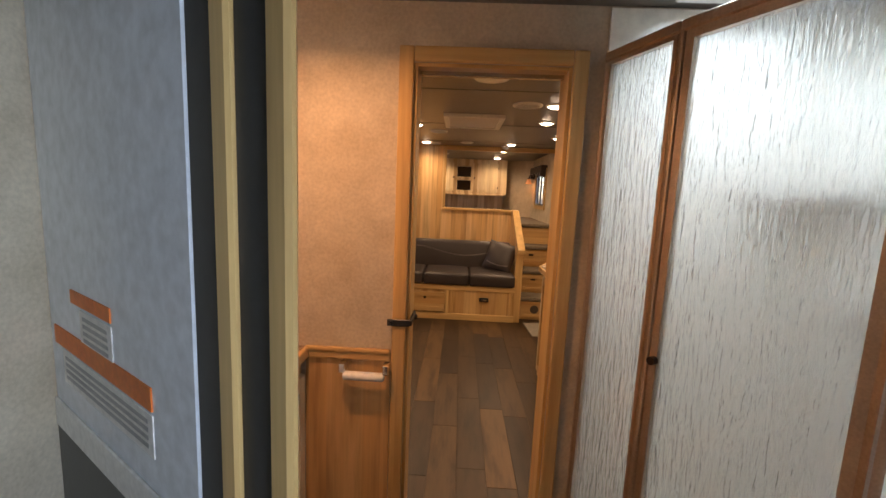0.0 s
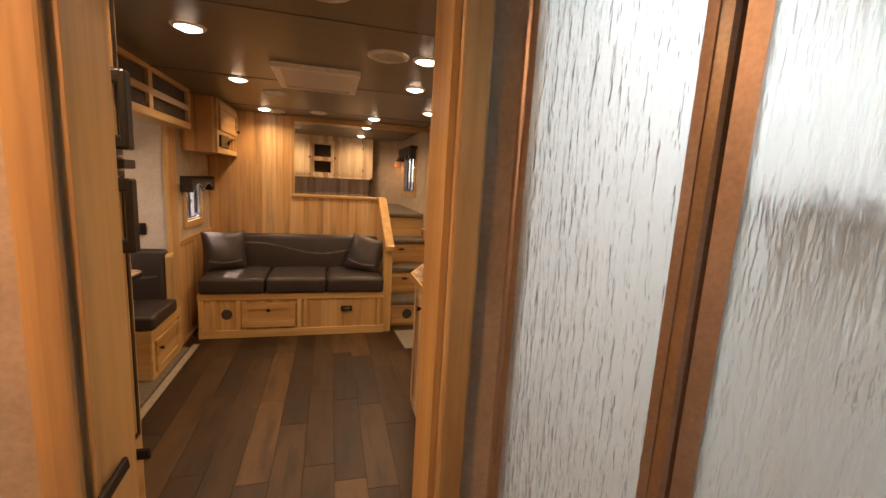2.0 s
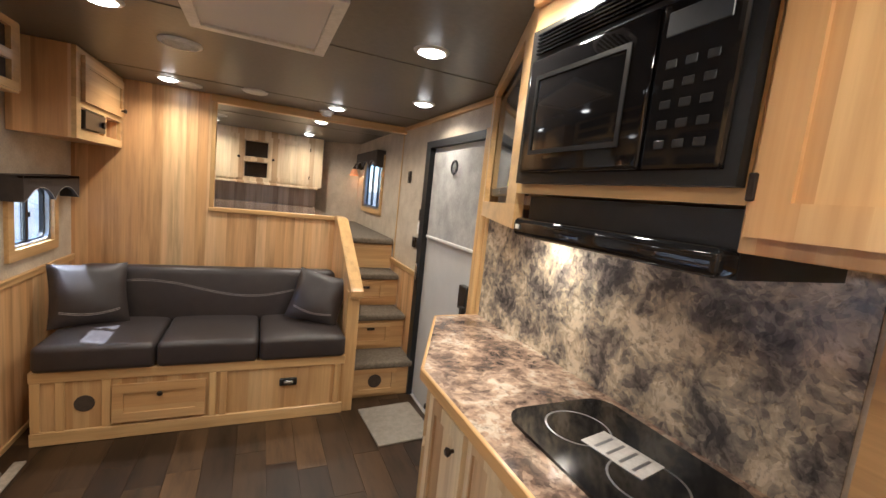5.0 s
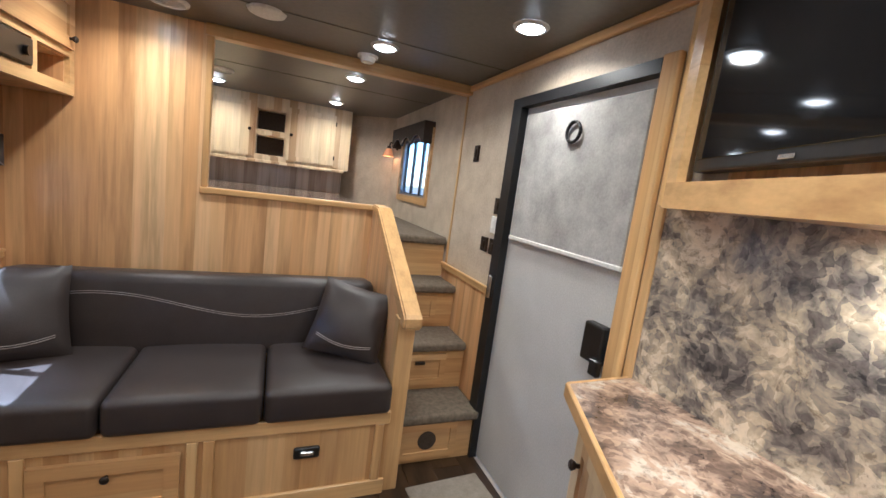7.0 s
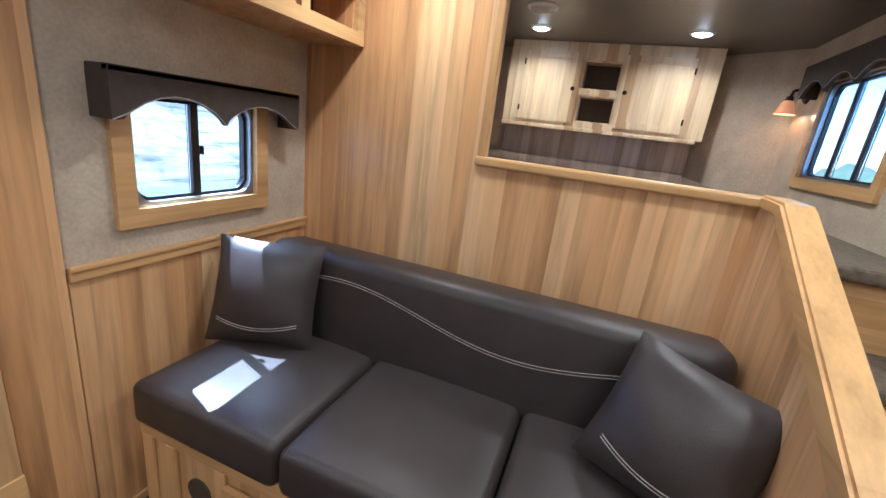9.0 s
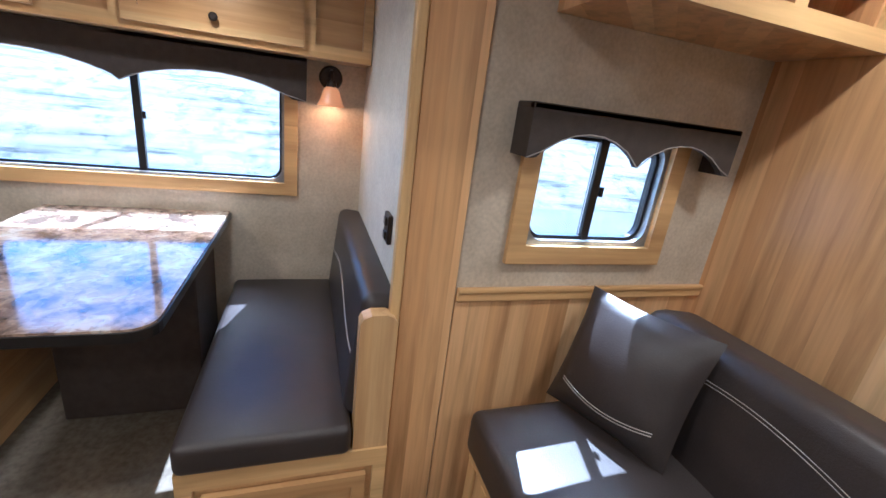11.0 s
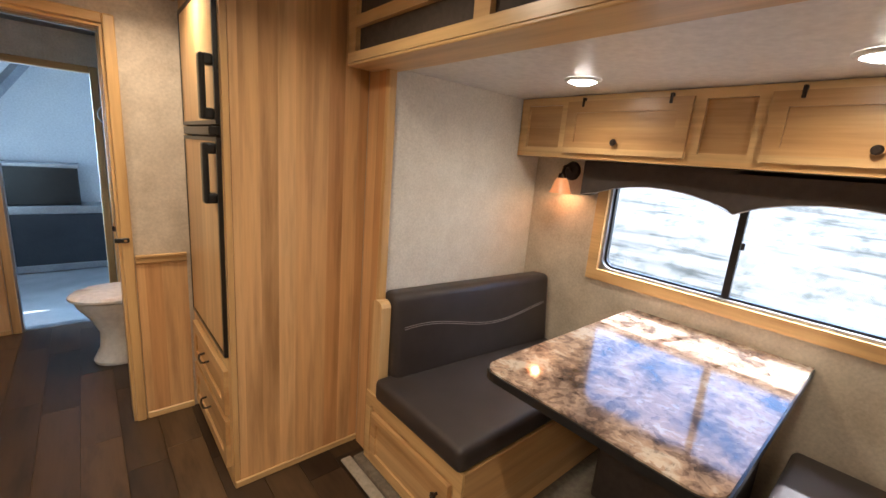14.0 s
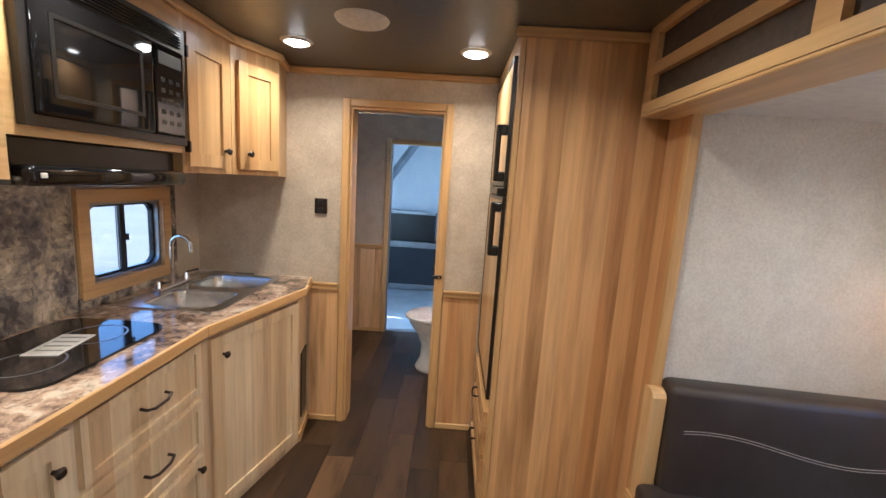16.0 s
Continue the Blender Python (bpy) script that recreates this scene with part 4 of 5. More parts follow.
# ---- dinette ----
def bench(y0, y1, back_y, name_label):
    """A dinette bench; back_y: the wall side of its backrest."""
    ob = thing("dinette_bench", (-1.5, (y0 + y1) / 2, 0.03), name_label, "bench", "dinette benches")
    part("base", bx(SX + 0.01, -0.985, y0, y1, 0.03, 0.375, 0.004), WOOD_X, ob, "maple box base")
    m = on_left(0, 0, -0.985)
    part("end_frame", moved(prism(rect(y0, y1, 0.03, 0.375), [rect(y0 + 0.04, y1 - 0.04, 0.07, 0.315)], -0.012, 0.0), m), TRIM_Y, ob)
    leaf(ob, m @ pose(y0 + 0.06, -0.002, 0.055), y1 - y0 - 0.12, 0.235, knob_at=((y1 - y0 - 0.12) * (0.9 if back_y < y0 + 0.1 else 0.1), 0.17), wood=WOOD_Y, rail=0.04)
    s = 1 if back_y < y0 + 0.1 else -1
    ca, cb = (y0 + 0.088, y1) if s > 0 else (y0, y1 - 0.108)
    part("seat_cushion", puff(SX + 0.012, -0.955, ca, cb, 0.377, 0.475, 0.025, 0.008), LEATHER, ob, smooth=True)
    thick, off = (0.13, 0.125) if s > 0 else (0.11, 0.075)
    mid, half = (SX + 0.012 - 1.03) / 2, (-1.03 - SX - 0.012) / 2
    tilt = pose(mid, back_y + s * off, 0.44, 6 * s, 0, -5.5 if s > 0 else 0)
    b = part("backrest", moved(bx(-half, half, -thick / 2, thick / 2, 0, 0.405, 0.035, 4), tilt), LEATHER, ob, smooth=True)
    face = tilt @ pose(0, (thick / 2 + 0.001) * s, 0)
    wave_stitch(face, -half + 0.05, half - 0.05, 0.22, 0.03 * s, 0.35, b)
    ya, yb = (back_y, back_y + 0.08) if s > 0 else (back_y - 0.10, back_y)
    prof = [(ya, 0.376), (yb, 0.376), (yb, 0.79), (yb - 0.008, 0.805), (yb - 0.03, 0.815), (ya + 0.03, 0.815), (ya + 0.008, 0.805), (ya, 0.79)]
    part("end_panel", moved(prism(prof, [], -0.03, 0.018), on_left(0, 0, -1.01)), WOOD_V, ob, "maple arm panel")
    part("back_rail", bx(SX + 0.012, -1.03, back_y, back_y + s * 0.02, 0.475, 0.80, 0.003), TRIM_X, ob)
    return ob


bench(SY0 + 0.002, 3.08, SY0 + 0.004, "dark brown leatherette dinette bench on maple base beside the fridge")
bench(3.78, SY1 - 0.002, SY1 - 0.004, "dark brown leatherette dinette bench on maple base beside the sofa")

tb = thing("dinette_table", (-1.52, 3.43, 0.03), "granite-patterned dinette table with rounded corners", "table")
part("tabletop", prism([(SX + 0.005, 3.10), *rrect(-1.3, -0.985, 3.10, 3.77, 0.06)[0:12], (SX + 0.005, 3.77)], [], 0.765, 0.80, "z"), STONE, tb)
part("edge_band", prism([(SX + 0.004, 3.095), *rrect(-1.3, -0.98, 3.095, 3.775, 0.062)[0:12], (SX + 0.004, 3.775)], [], 0.768, 0.794, "z"), BLACK, tb, "black edge band")
part("wall_leg", bx(SX + 0.02, -1.66, 3.22, 3.70, 0.03, 0.765, 0.006), VALANCE, tb, "dark covered support")

dc = thing("dinette_cabinet", (-1.94, 3.39, 1.48), "honey maple overhead cabinet with two flip-up doors above the dinette", "cabinet")
part("body", bx(SX + 0.002, -1.86, SY0 + 0.004, SY1 - 0.004, 1.48, SZ - 0.002, 0.003), WOOD_Y, dc)
cm = on_left(0, 0, -1.84)
part("face_frame", moved(prism(rect(SY0 + 0.004, SY1 - 0.004, 1.48, SZ - 0.003), [rect(2.48, 2.68, 1.525, 1.725), rect(3.30, 3.46, 1.525, 1.725), rect(4.12, 4.30, 1.525, 1.725)], 0.0, 0.02), cm), TRIM_Y, dc)
leaf(dc, cm @ pose(2.72, 0, 1.505), 0.54, 0.23, knob_at=(0.26, 0.05), wood=WOOD_Y, hinge=((0.08, 0.225), (0.46, 0.225)))
leaf(dc, cm @ pose(3.50, 0, 1.505), 0.58, 0.23, knob_at=(0.28, 0.05), wood=WOOD_Y, hinge=((0.08, 0.225), (0.50, 0.225)))


def outlet(m, x, z, lab, w=0.055, h=0.10):
    ob = thing("wall_outlet", m @ Vector((x, 0, z)), lab, "outlet", "wall outlets")
    part("plate", moved(bx(x - w / 2, x + w / 2, -0.014, 0, z - h / 2, z + h / 2, 0.004, 2), m), BRONZE, ob)
    for dz in (-0.022, 0.022):
        part("socket", moved(bx(x - 0.015, x + 0.015, -0.02, -0.012, z + dz - 0.013, z + dz + 0.013, 0.003), m), BLACK, ob)


outlet(on_front(0, 0, SY1), -1.21, 0.99, "dark bronze outlet on the dinette wall", 0.072, 0.09)
outlet(on_back(0, 0, 0.0), 0.25, 1.187, "dark bronze outlet on the bathroom wall", 0.07, 0.09)
outlet(on_back(0, 0, 0.0), 0.245, 1.05, "dark bronze switch plate on the bathroom wall", 0.085, 0.075)
outlet(on_back(0), -0.50, 1.31, "dark bronze thermostat on the kitchen end wall", 0.07, 0.085)

# ---- kitchen base ----
kb = thing("kitchen_base_cabinet", (0.9, 2.6, 0), "pale maple kitchen base cabinet with doors and drawers", "cabinet")
BODY = [(0.69, 3.24), (0.97, 3.80), (XR - 0.002, 3.83), (XR - 0.002, YB + 0.002), (0.575, YB + 0.002), (0.535, 1.78), (0.69, 2.38)]
part("carcass", prism(BODY, [], 0.0, 0.68, "z"), PALE_V, kb)
part("upper_rim", prism(BODY, [rect(0.68, 1.16, 1.61, 2.27)], 0.68, 0.852, "z"), PALE_V, kb)
fk = pose(0.69, 3.24, 0, 0, 0, -90)
leaf(kb, fk @ pose(0.03, 0, 0.06), 0.26, 0.76, knob_at=(0.21, 0.68), wood=PALE_V)
leaf(kb, fk @ pose(0.32, 0, 0.63), 0.51, 0.20, pull_at=(0.255, 0.11, 0.11), wood=PALE_V, name="drawer", rail=0.03)
leaf(kb, fk @ pose(0.32, 0, 0.40), 0.51, 0.20, pull_at=(0.255, 0.11, 0.11), wood=PALE_V, name="drawer", rail=0.03)
leaf(kb, fk @ pose(0.32, 0, 0.06), 0.51, 0.31, knob_at=(0.47, 0.27), wood=PALE_V)
ang = math.degrees(math.atan2(1.78 - 2.38, 0.535 - 0.69))
leaf(kb, pose(0.69, 2.38, 0, 0, 0, ang) @ pose(0.03, 0, 0.05), 0.56, 0.77, knob_at=(0.06, 0.69), wood=PALE_V)
ang2 = math.degrees(math.atan2(YB - 1.78, 0.575 - 0.535))
vm = pose(0.535, 1.78, 0, 0, 0, ang2)
part("vent_grille", moved(bx(0.05, 0.19, -0.008, 0.0, 0.12, 0.50, 0.002), vm), BLACK, kb, "black furnace vent grille")
part("kick_trim", moved(bx(0.0, 0.24, -0.012, 0.0, 0.0, 0.05, 0.003), vm), TRIM_Y, kb)
ang3 = math.degrees(math.atan2(3.24 - 3.80, 0.69 - 0.97))
em = pose(0.97, 3.80, 0, 0, 0, ang3)
for z0, h in ((0.06, 0.50), (0.60, 0.22)):
    leaf(kb, em @ pose(0.06, 0, z0), 0.50, h, knob_at=(0.05, h - 0.08), wood=PALE_V)

TOP = [(0.655, 3.26), (0.955, 3.86), (XR - 0.001, 3.87), (XR - 0.001, YB + 0.001), (0.555, YB + 0.001), (0.50, 1.78), (0.655, 2.40)]
ctop = thing("countertop", (0.85, 2.7, 0.855), "granite-patterned kitchen countertop with pale wood edge", "countertop")
SINKS = [rrect(0.74, 1.07, 1.945, 2.225, 0.05), rrect(0.72, 1.07, 1.625, 1.90, 0.05)]
part("slab", prism(TOP, SINKS, 0.855, 0.892, "z"), STONE, ctop)
for k in range(len(TOP)):
    a, b = Vector((*TOP[k], 0)), Vector((*TOP[(k + 1) % len(TOP)], 0))
    if a.x > 1.1 and b.x > 1.1 or k == 3:
        continue
    L = (b - a).length
    m = Matrix.Translation(a) @ pose(0, 0, 0, 0, 0, math.degrees(math.atan2((b - a).y, (b - a).x)))
    part("edge_strip", moved(bx(0, L, -0.006, 0.008, 0.852, 0.8935, 0.003), m), TRIM_Y, ctop, "pale wood edge")

sink = thing("kitchen_sink", (0.86, 1.95, 0.72), "double-bowl stainless steel sink set in the counter", "sink")
part("rim", prism(rrect(0.695, 1.145, 1.595, 2.255, 0.05), [rrect(0.75, 1.06, 1.955, 2.215, 0.05), rrect(0.73, 1.06, 1.635, 1.89, 0.05)], 0.8925, 0.8975, "z"), STEEL, sink, smooth=True)
for x0, x1, y0, y1 in ((0.742, 1.068, 1.947, 2.223), (0.722, 1.068, 1.627, 1.898)):
    bm = bmesh.new()
    loops = []
    for z, sft in ((0.893, 0.0), (0.88, 0.006), (0.76, 0.018), (0.742, 0.035)):
        loops.append([bm.verts.new((a, b, z)) for a, b in rrect(x0 + sft, x1 - sft, y0 + sft, y1 - sft, 0.045)])
    for lo, hi in zip(loops, loops[1:]):
        for k in range(len(lo)):
            bm.faces.new((lo[k], lo[(k + 1) % len(lo)], hi[(k + 1) % len(lo)], hi[k]))
    bm.faces.new(loops[-1])
    bw = part("bowl", bm, STEEL, sink, smooth=True)
    part("drain", cyl(((x0 + x1) / 2, (y0 + y1) / 2, 0.7425), ((x0 + x1) / 2, (y0 + y1) / 2, 0.746), 0.04), CHROME, bw, smooth=True)
fa = thing("faucet", (1.11, 1.92, 0.8975), "chrome gooseneck faucet with two lever handles", "faucet")
part("bridge", bx(1.085, 1.135, 1.80, 2.04, 0.8975, 0.912, 0.006, 2), CHROME, fa, smooth=True)
neck = [(1.11, 1.92, 0.91), (1.11, 1.92, 1.10)] + [(1.11 - 0.05 + 0.05 * math.cos(a), 1.92, 1.10 + 0.05 * math.sin(a)) for a in (0.5, 1.0, 1.57, 2.1, 2.7)] + [(1.01, 1.92, 1.07)]
part("spout", tube(neck, 0.009, 12), CHROME, fa, smooth=True)
for y in (1.82, 2.02):
    hd = part("valve", cyl((1.11, y, 0.91), (1.11, y, 0.945), 0.016, 0.011), CHROME, fa, smooth=True)
    part("lever", tube([(1.11, y, 0.945), (1.06, y + (y - 1.92) * 0.3, 0.96)], 0.006), CHROME, hd, smooth=True)

hob = thing("cooktop", (0.97, 2.67, 0.892), "black glass cooktop with a paper leaflet on it", "cooktop")
part("glass", prism(rrect(0.775, 1.16, 2.42, 2.925, 0.07), [], 0.893, 0.902, "z"), GLOSS, hob)
for k in range(2):
    ob = part("burner_ring", moved(lathe([(0.085, 0.0005), (0.088, 0.001), (0.091, 0.0005)], 32), pose(0.94, 2.56 + 0.23 * k, 0.902)), GREYMETAL, hob)
lf = thing("leaflet", (0.97, 2.66, 0.9025), "white paper leaflet lying on the cooktop", "leaflet")
lfm = pose(0.965, 2.66, 0.9025, 0, 0, 10)
lp = part("sheet", moved(bx(-0.05, 0.05, -0.085, 0.085, 0, 0.003, 0.0005), lfm), PAPER, lf)
for k in range(4):
    part("print_bar", moved(bx(-0.04, 0.035, -0.06 + 0.035 * k, -0.052 + 0.035 * k, 0.003, 0.0036, 0), lfm), GREYMETAL, lp)

structure("backsplash", moved(prism(rect(-3.86, -YB - 0.20, 0.892, 1.50), [rect(-2.335, -1.80, 0.893, 1.499)], -0.006, 0.0), dm), SPLASH, "granite-patterned backsplash")
structure("backsplash_strip", bx(XR - 0.012, XR, 1.81, 2.33, 0.893, 0.94, 0.002), SPLASH, "granite-patterned strip under the window")
structure("backsplash_edge", bx(XR - 0.012, XR, 3.862, 3.895, 0.0, ZC - 0.04, 0.003), TRIM_Z, "pale wood edge beside the door")

# ---- kitchen uppers ----
ku = thing("kitchen_wall_cabinet", (0.94, 2.4, 1.49), "maple wall cabinets round the microwave with crown trim", "cabinet")
part("carcass", prism([(0.765, 2.355), (0.765, 2.02), (0.66, 1.77), (0.715, YB + 0.003), (XR - 0.002, YB + 0.003), (XR - 0.002, 2.355)], [], 1.46, ZC - 0.003, "z"), WOOD_V, ku)
ukm = pose(0.75, 2.955, 0, 0, 0, -90)
part("microwave_frame", moved(prism(rect(0, 0.60, 1.53, ZC - 0.003), [rect(0.035, 0.585, 1.565, 1.935)], 0.0, 0.37), ukm), TRIM_Y, ku)
part("face", moved(bx(0.60, 0.935, 0.0, 0.018, 1.46, ZC - 0.003, 0.002), ukm), WOOD_V, ku)
leaf(ku, ukm @ pose(0.615, 0, 1.485), 0.275, 0.465, knob_at=(0.235, 0.07), wood=WOOD_V, hinge=((0, 0.07), (0, 0.4)))
ang4 = math.degrees(math.atan2(1.77 - 2.02, 0.645 - 0.75))
sm = pose(0.75, 2.02, 0, 0, 0, ang4)
part("face", moved(bx(0.0, 0.271, 0.0, 0.018, 1.46, ZC - 0.003, 0.002), sm), WOOD_V, ku)
leaf(ku, sm @ pose(0.03, 0, 1.485), 0.225, 0.465, knob_at=(0.045, 0.07), wood=WOOD_V)
rm = pose(0.645, 1.77, 0, 0, 0, math.degrees(math.atan2(YB - 1.77, 0.70 - 0.645)))
part("face", moved(bx(0.0, 0.232, 0.0, 0.018, 1.46, ZC - 0.003, 0.002), rm), WOOD_V, ku)
for m, L in ((ukm, 0.937), (sm, 0.272), (rm, 0.235)):
    part("crown", moved(bx(0, L, -0.022, 0.002, ZC - 0.04, ZC - 0.002, 0.008, 2), m), TRIM_Y, ku)

mw = thing("microwave", (0.9, 2.65, 1.57), "black built-in microwave with a keypad", "microwave")
mm = ukm @ pose(0.035, 0, 1.565)
part("body", moved(bx(0.0, 0.55, 0.0, 0.30, 0.0, 0.37, 0.004), mm), BLACK, mw)
part("trim_frame", moved(prism(rect(-0.01, 0.56, -0.01, 0.375), [rect(0.012, 0.538, 0.015, 0.30)], -0.022, 0.0), mm), BLACK, mw)
wd = part("door_glass", moved(bx(0.012, 0.39, -0.036, -0.002, 0.015, 0.295, 0.01, 3), mm), GLOSS, mw, "black glass door", True)
part("window_frame", moved(prism(rect(0.05, 0.34, 0.06, 0.25), [rect(0.06, 0.33, 0.07, 0.24)], -0.0385, -0.035), mm), BLACK, wd)
cp = part("control_panel", moved(bx(0.393, 0.538, -0.034, -0.002, 0.015, 0.295, 0.008, 2), mm), GLOSS, mw)
part("display", moved(bx(0.41, 0.52, -0.036, -0.033, 0.235, 0.275, 0.002), mm), NAVY, cp)
for i in range(3):
    for j in range(5):
        part("key", moved(bx(0.418 + 0.036 * i, 0.438 + 0.036 * i, -0.0352, -0.033, 0.05 + 0.033 * j, 0.064 + 0.033 * j, 0.001), mm), BLACK, cp)
for k in range(6):
    part("vent_slot", moved(bx(0.02, 0.53, -0.03, -0.018, 0.31 + 0.009 * k, 0.314 + 0.009 * k, 0.001), mm), GLOSS, mw)
hd = thing("range_hood", (0.93, 2.64, 1.42), "black range hood under the microwave", "range hood")
hm = ukm @ pose(0.03, 0, 1.415)
part("body", moved(prism([(0.0, 0.0), (0.56, 0.0), (0.56, 0.11), (0.0, 0.11)], [], 0.03, 0.36), hm), BLACK, hd)
part("lip", moved(bx(0.0, 0.56, -0.02, 0.04, 0.0, 0.05, 0.014, 3), hm), GLOSS, hd, smooth=True)
part("switch", moved(bx(0.02, 0.035, -0.024, -0.018, 0.02, 0.032, 0.001), hm), WHITE, hd)


# television in its angled cabinet
tm = pose(1.13, 3.82, 0, 0, 0, math.degrees(math.atan2(2.955 - 3.82, 0.75 - 1.13)))
TL = math.hypot(0.38, 0.865)
tc = thing("television_cabinet", (0.95, 3.4, 1.44), "maple frame holding a television on the angled wall", "cabinet")
part("face_frame", moved(prism(rect(0, TL, 1.43, ZC - 0.003), [rect(0.055, TL - 0.17, 1.50, ZC - 0.05)], 0.0, 0.025), tm), TRIM_Y, tc)
part("lower_shelf", prism([(1.13, 3.81), (0.76, 2.97), (XR - 0.003, 2.97), (XR - 0.003, 3.81)], [], 1.432, 1.45, "z"), WOOD_V, tc)
part("recess_back", moved(bx(0.04, TL - 0.12, 0.12, 0.13, 1.45, ZC - 0.005, 0), tm), PANEL, tc)
part("end_cap", bx(1.128, XR - 0.002, 3.80, 3.83, 1.432, ZC - 0.003, 0.004), TRIM_Z, tc)
part("recess_floor", moved(bx(0.055, TL - 0.17, 0.026, 0.12, 1.485, 1.50, 0), tm), PANEL, tc)
puck = thing("puck_light", (1.06, 3.25, 1.42), "small lit puck light under the television shelf", "under-cabinet light")
part("ring", moved(lathe([(0.028, 0.0), (0.03, -0.010), (0.036, -0.008), (0.038, 0.004)], 24), pose(1.06, 3.25, 1.428)), BRONZE, puck, smooth=True)
part("lens", moved(lathe([(0.0005, -0.009), (0.028, -0.007)], 24), pose(1.06, 3.25, 1.428)), LENS, puck, "glowing lens", True)
data = bpy.data.lights.new("puck_lamp", "AREA")
data.shape, data.size, data.energy, data.color = "DISK", 0.05, 0.62, LED
new("puck_lamp", data).matrix_world = pose(1.06, 3.25, 1.41)
tv = thing("television", (0.95, 3.4, 1.55), "black flat television with a glossy screen", "television")
part("casing", moved(bx(0.065, TL - 0.18, 0.03, 0.075, 1.53, 1.985, 0.006, 2), tm), BLACK, tv)
part("screen", moved(bx(0.08, TL - 0.195, 0.027, 0.032, 1.56, 1.975, 0.001), tm), GLOSS, tv, "glossy dark screen")
part("logo_bar", moved(bx(0.36, 0.40, 0.026, 0.031, 1.54, 1.55, 0.001), tm), STEEL, tv)
cd = single("yellow_card", moved(prism([(0.0, 0.0), (0.10, 0.0), (0.10, 0.15)], [], -0.002, 0.0), tm @ pose(TL - 0.345, 0.026, 1.562)), YELLOW, "yellow paper card stuck on the television", "card")

# ---- bathroom ----
va = thing("vanity_cabinet", (-0.8, 1.1, 0), "maple bathroom vanity cabinet", "cabinet")
part("carcass", bx(XL + 0.002, -0.555, 0.97, 1.412, 0, 0.825, 0.003), WOOD_V, va)
vmm = on_left(0, 0, -0.555)
leaf(va, vmm @ pose(1.20, 0, 0.08), 0.20, 0.68, knob_at=(0.05, 0.58), wood=PALE_V)
leaf(va, vmm @ pose(0.98, 0, 0.08), 0.21, 0.68, knob_at=(0.17, 0.58), wood=PALE_V)
vt = thing("bathroom_countertop", (-0.8, 1.1, 0.83), "granite-patterned vanity top with a wood edge", "countertop")
oval = [(-0.80 + 0.15 * math.cos(2 * math.pi * k / 28), 1.20 + 0.19 * math.sin(2 * math.pi * k / 28)) for k in range(28)]
part("slab", prism(rect(XL + 0.001, -0.545, 0.96, 1.417), [oval], 0.828, 0.86, "z"), STONE, vt)
part("edge_strip", bx(-0.545, -0.525, 0.96, 1.417, 0.822, 0.862, 0.004), TRIM_Y, vt, "honey wood edge")
bs = thing("bathroom_sink", (-0.8, 1.2, 0.74), "oval stainless steel sink set in the vanity", "sink")
bm = lathe([(1.10, 0.004), (1.02, 0.006), (0.97, -0.005), (0.8, -0.07), (0.45, -0.11), (0.001, -0.115)], 32)
bmesh.ops.scale(bm, vec=(0.15, 0.19, 1), verts=bm.verts)
part("bowl", moved(bm, pose(-0.80, 1.20, 0.86)), STEEL, bs, smooth=True)
bf = thing("bathroom_faucet", (-0.965, 1.2, 0.86), "small chrome bathroom faucet with two handles", "faucet")
part("spout", tube([(-0.97, 1.2, 0.86), (-0.97, 1.2, 0.94), (-0.93, 1.2, 0.96), (-0.88, 1.2, 0.945)], 0.011, 12), CHROME, bf, smooth=True)
for y in (1.13, 1.27):
    part("handle", cyl((-0.97, y, 0.86), (-0.97, y, 0.90), 0.016, 0.01), CHROME, bf, smooth=True)
mc = thing("medicine_cabinet", (-0.93, 1.1, 1.28), "maple medicine cabinet with a mirror door", "cabinet")
part("body", bx(XL + 0.002, -0.852, 0.99, 1.415, 1.28, 1.80, 0.004), WOOD_V, mc)
part("door_frame", moved(prism(rect(1.0, 1.40, 1.315, 1.79), [rect(1.05, 1.35, 1.365, 1.74)], -0.018, 0.0), on_left(0, 0, -0.852)), TRIM_Z, mc)
part("mirror", bx(-0.851, -0.845, 1.045, 1.355, 1.36, 1.745, 0), MIRROR, mc, "mirror glass")
part("sill_trim", bx(XL + 0.002, -0.828, 0.985, 1.416, 1.262, 1.285, 0.005), TRIM_Y, mc)
tr = thing("towel_bar", (-0.33, 1.40, 0.77), "white towel bar on chrome brackets", "towel bar")
for x in (-0.395, -0.238):
    part("bracket", bx(x - 0.012, x + 0.012, 1.365, 1.413, 0.785, 0.82, 0.005, 2), CHROME, tr)
part("bar", cyl((-0.39, 1.375, 0.775), (-0.243, 1.375, 0.775), 0.016, n=14, bev=0.004), WHITE, tr, smooth=True)
ring = thing("towel_ring", (-0.245, 0.02, 1.52), "white towel ring on the bathroom wall", "towel ring")
part("mount", cyl((-0.245, 0.0, 1.60), (-0.245, 0.03, 1.60), 0.02, 0.016), WHITE, ring, smooth=True)
part("hoop", tube([(-0.245 + 0.07 * math.sin(k * math.pi / 12), 0.025, 1.535 + 0.07 * math.cos(k * math.pi / 12)) for k in range(25)], 0.005), WHITE, ring, smooth=True)
st = thing("door_strap", (-0.2, 1.40, 0.945), "dark leather hold-back strap snapped on the doorway", "strap")
part("strap", bx(-0.242, -0.160, 1.397, 1.404, 0.958, 0.984, 0.003), RUBBER, st)
part("strap_end", moved(bx(0, 0.085, -0.004, 0.004, -0.012, 0.012, 0.003), pose(-0.158, 1.399, 0.971, 0, -12, 86)), RUBBER, st)
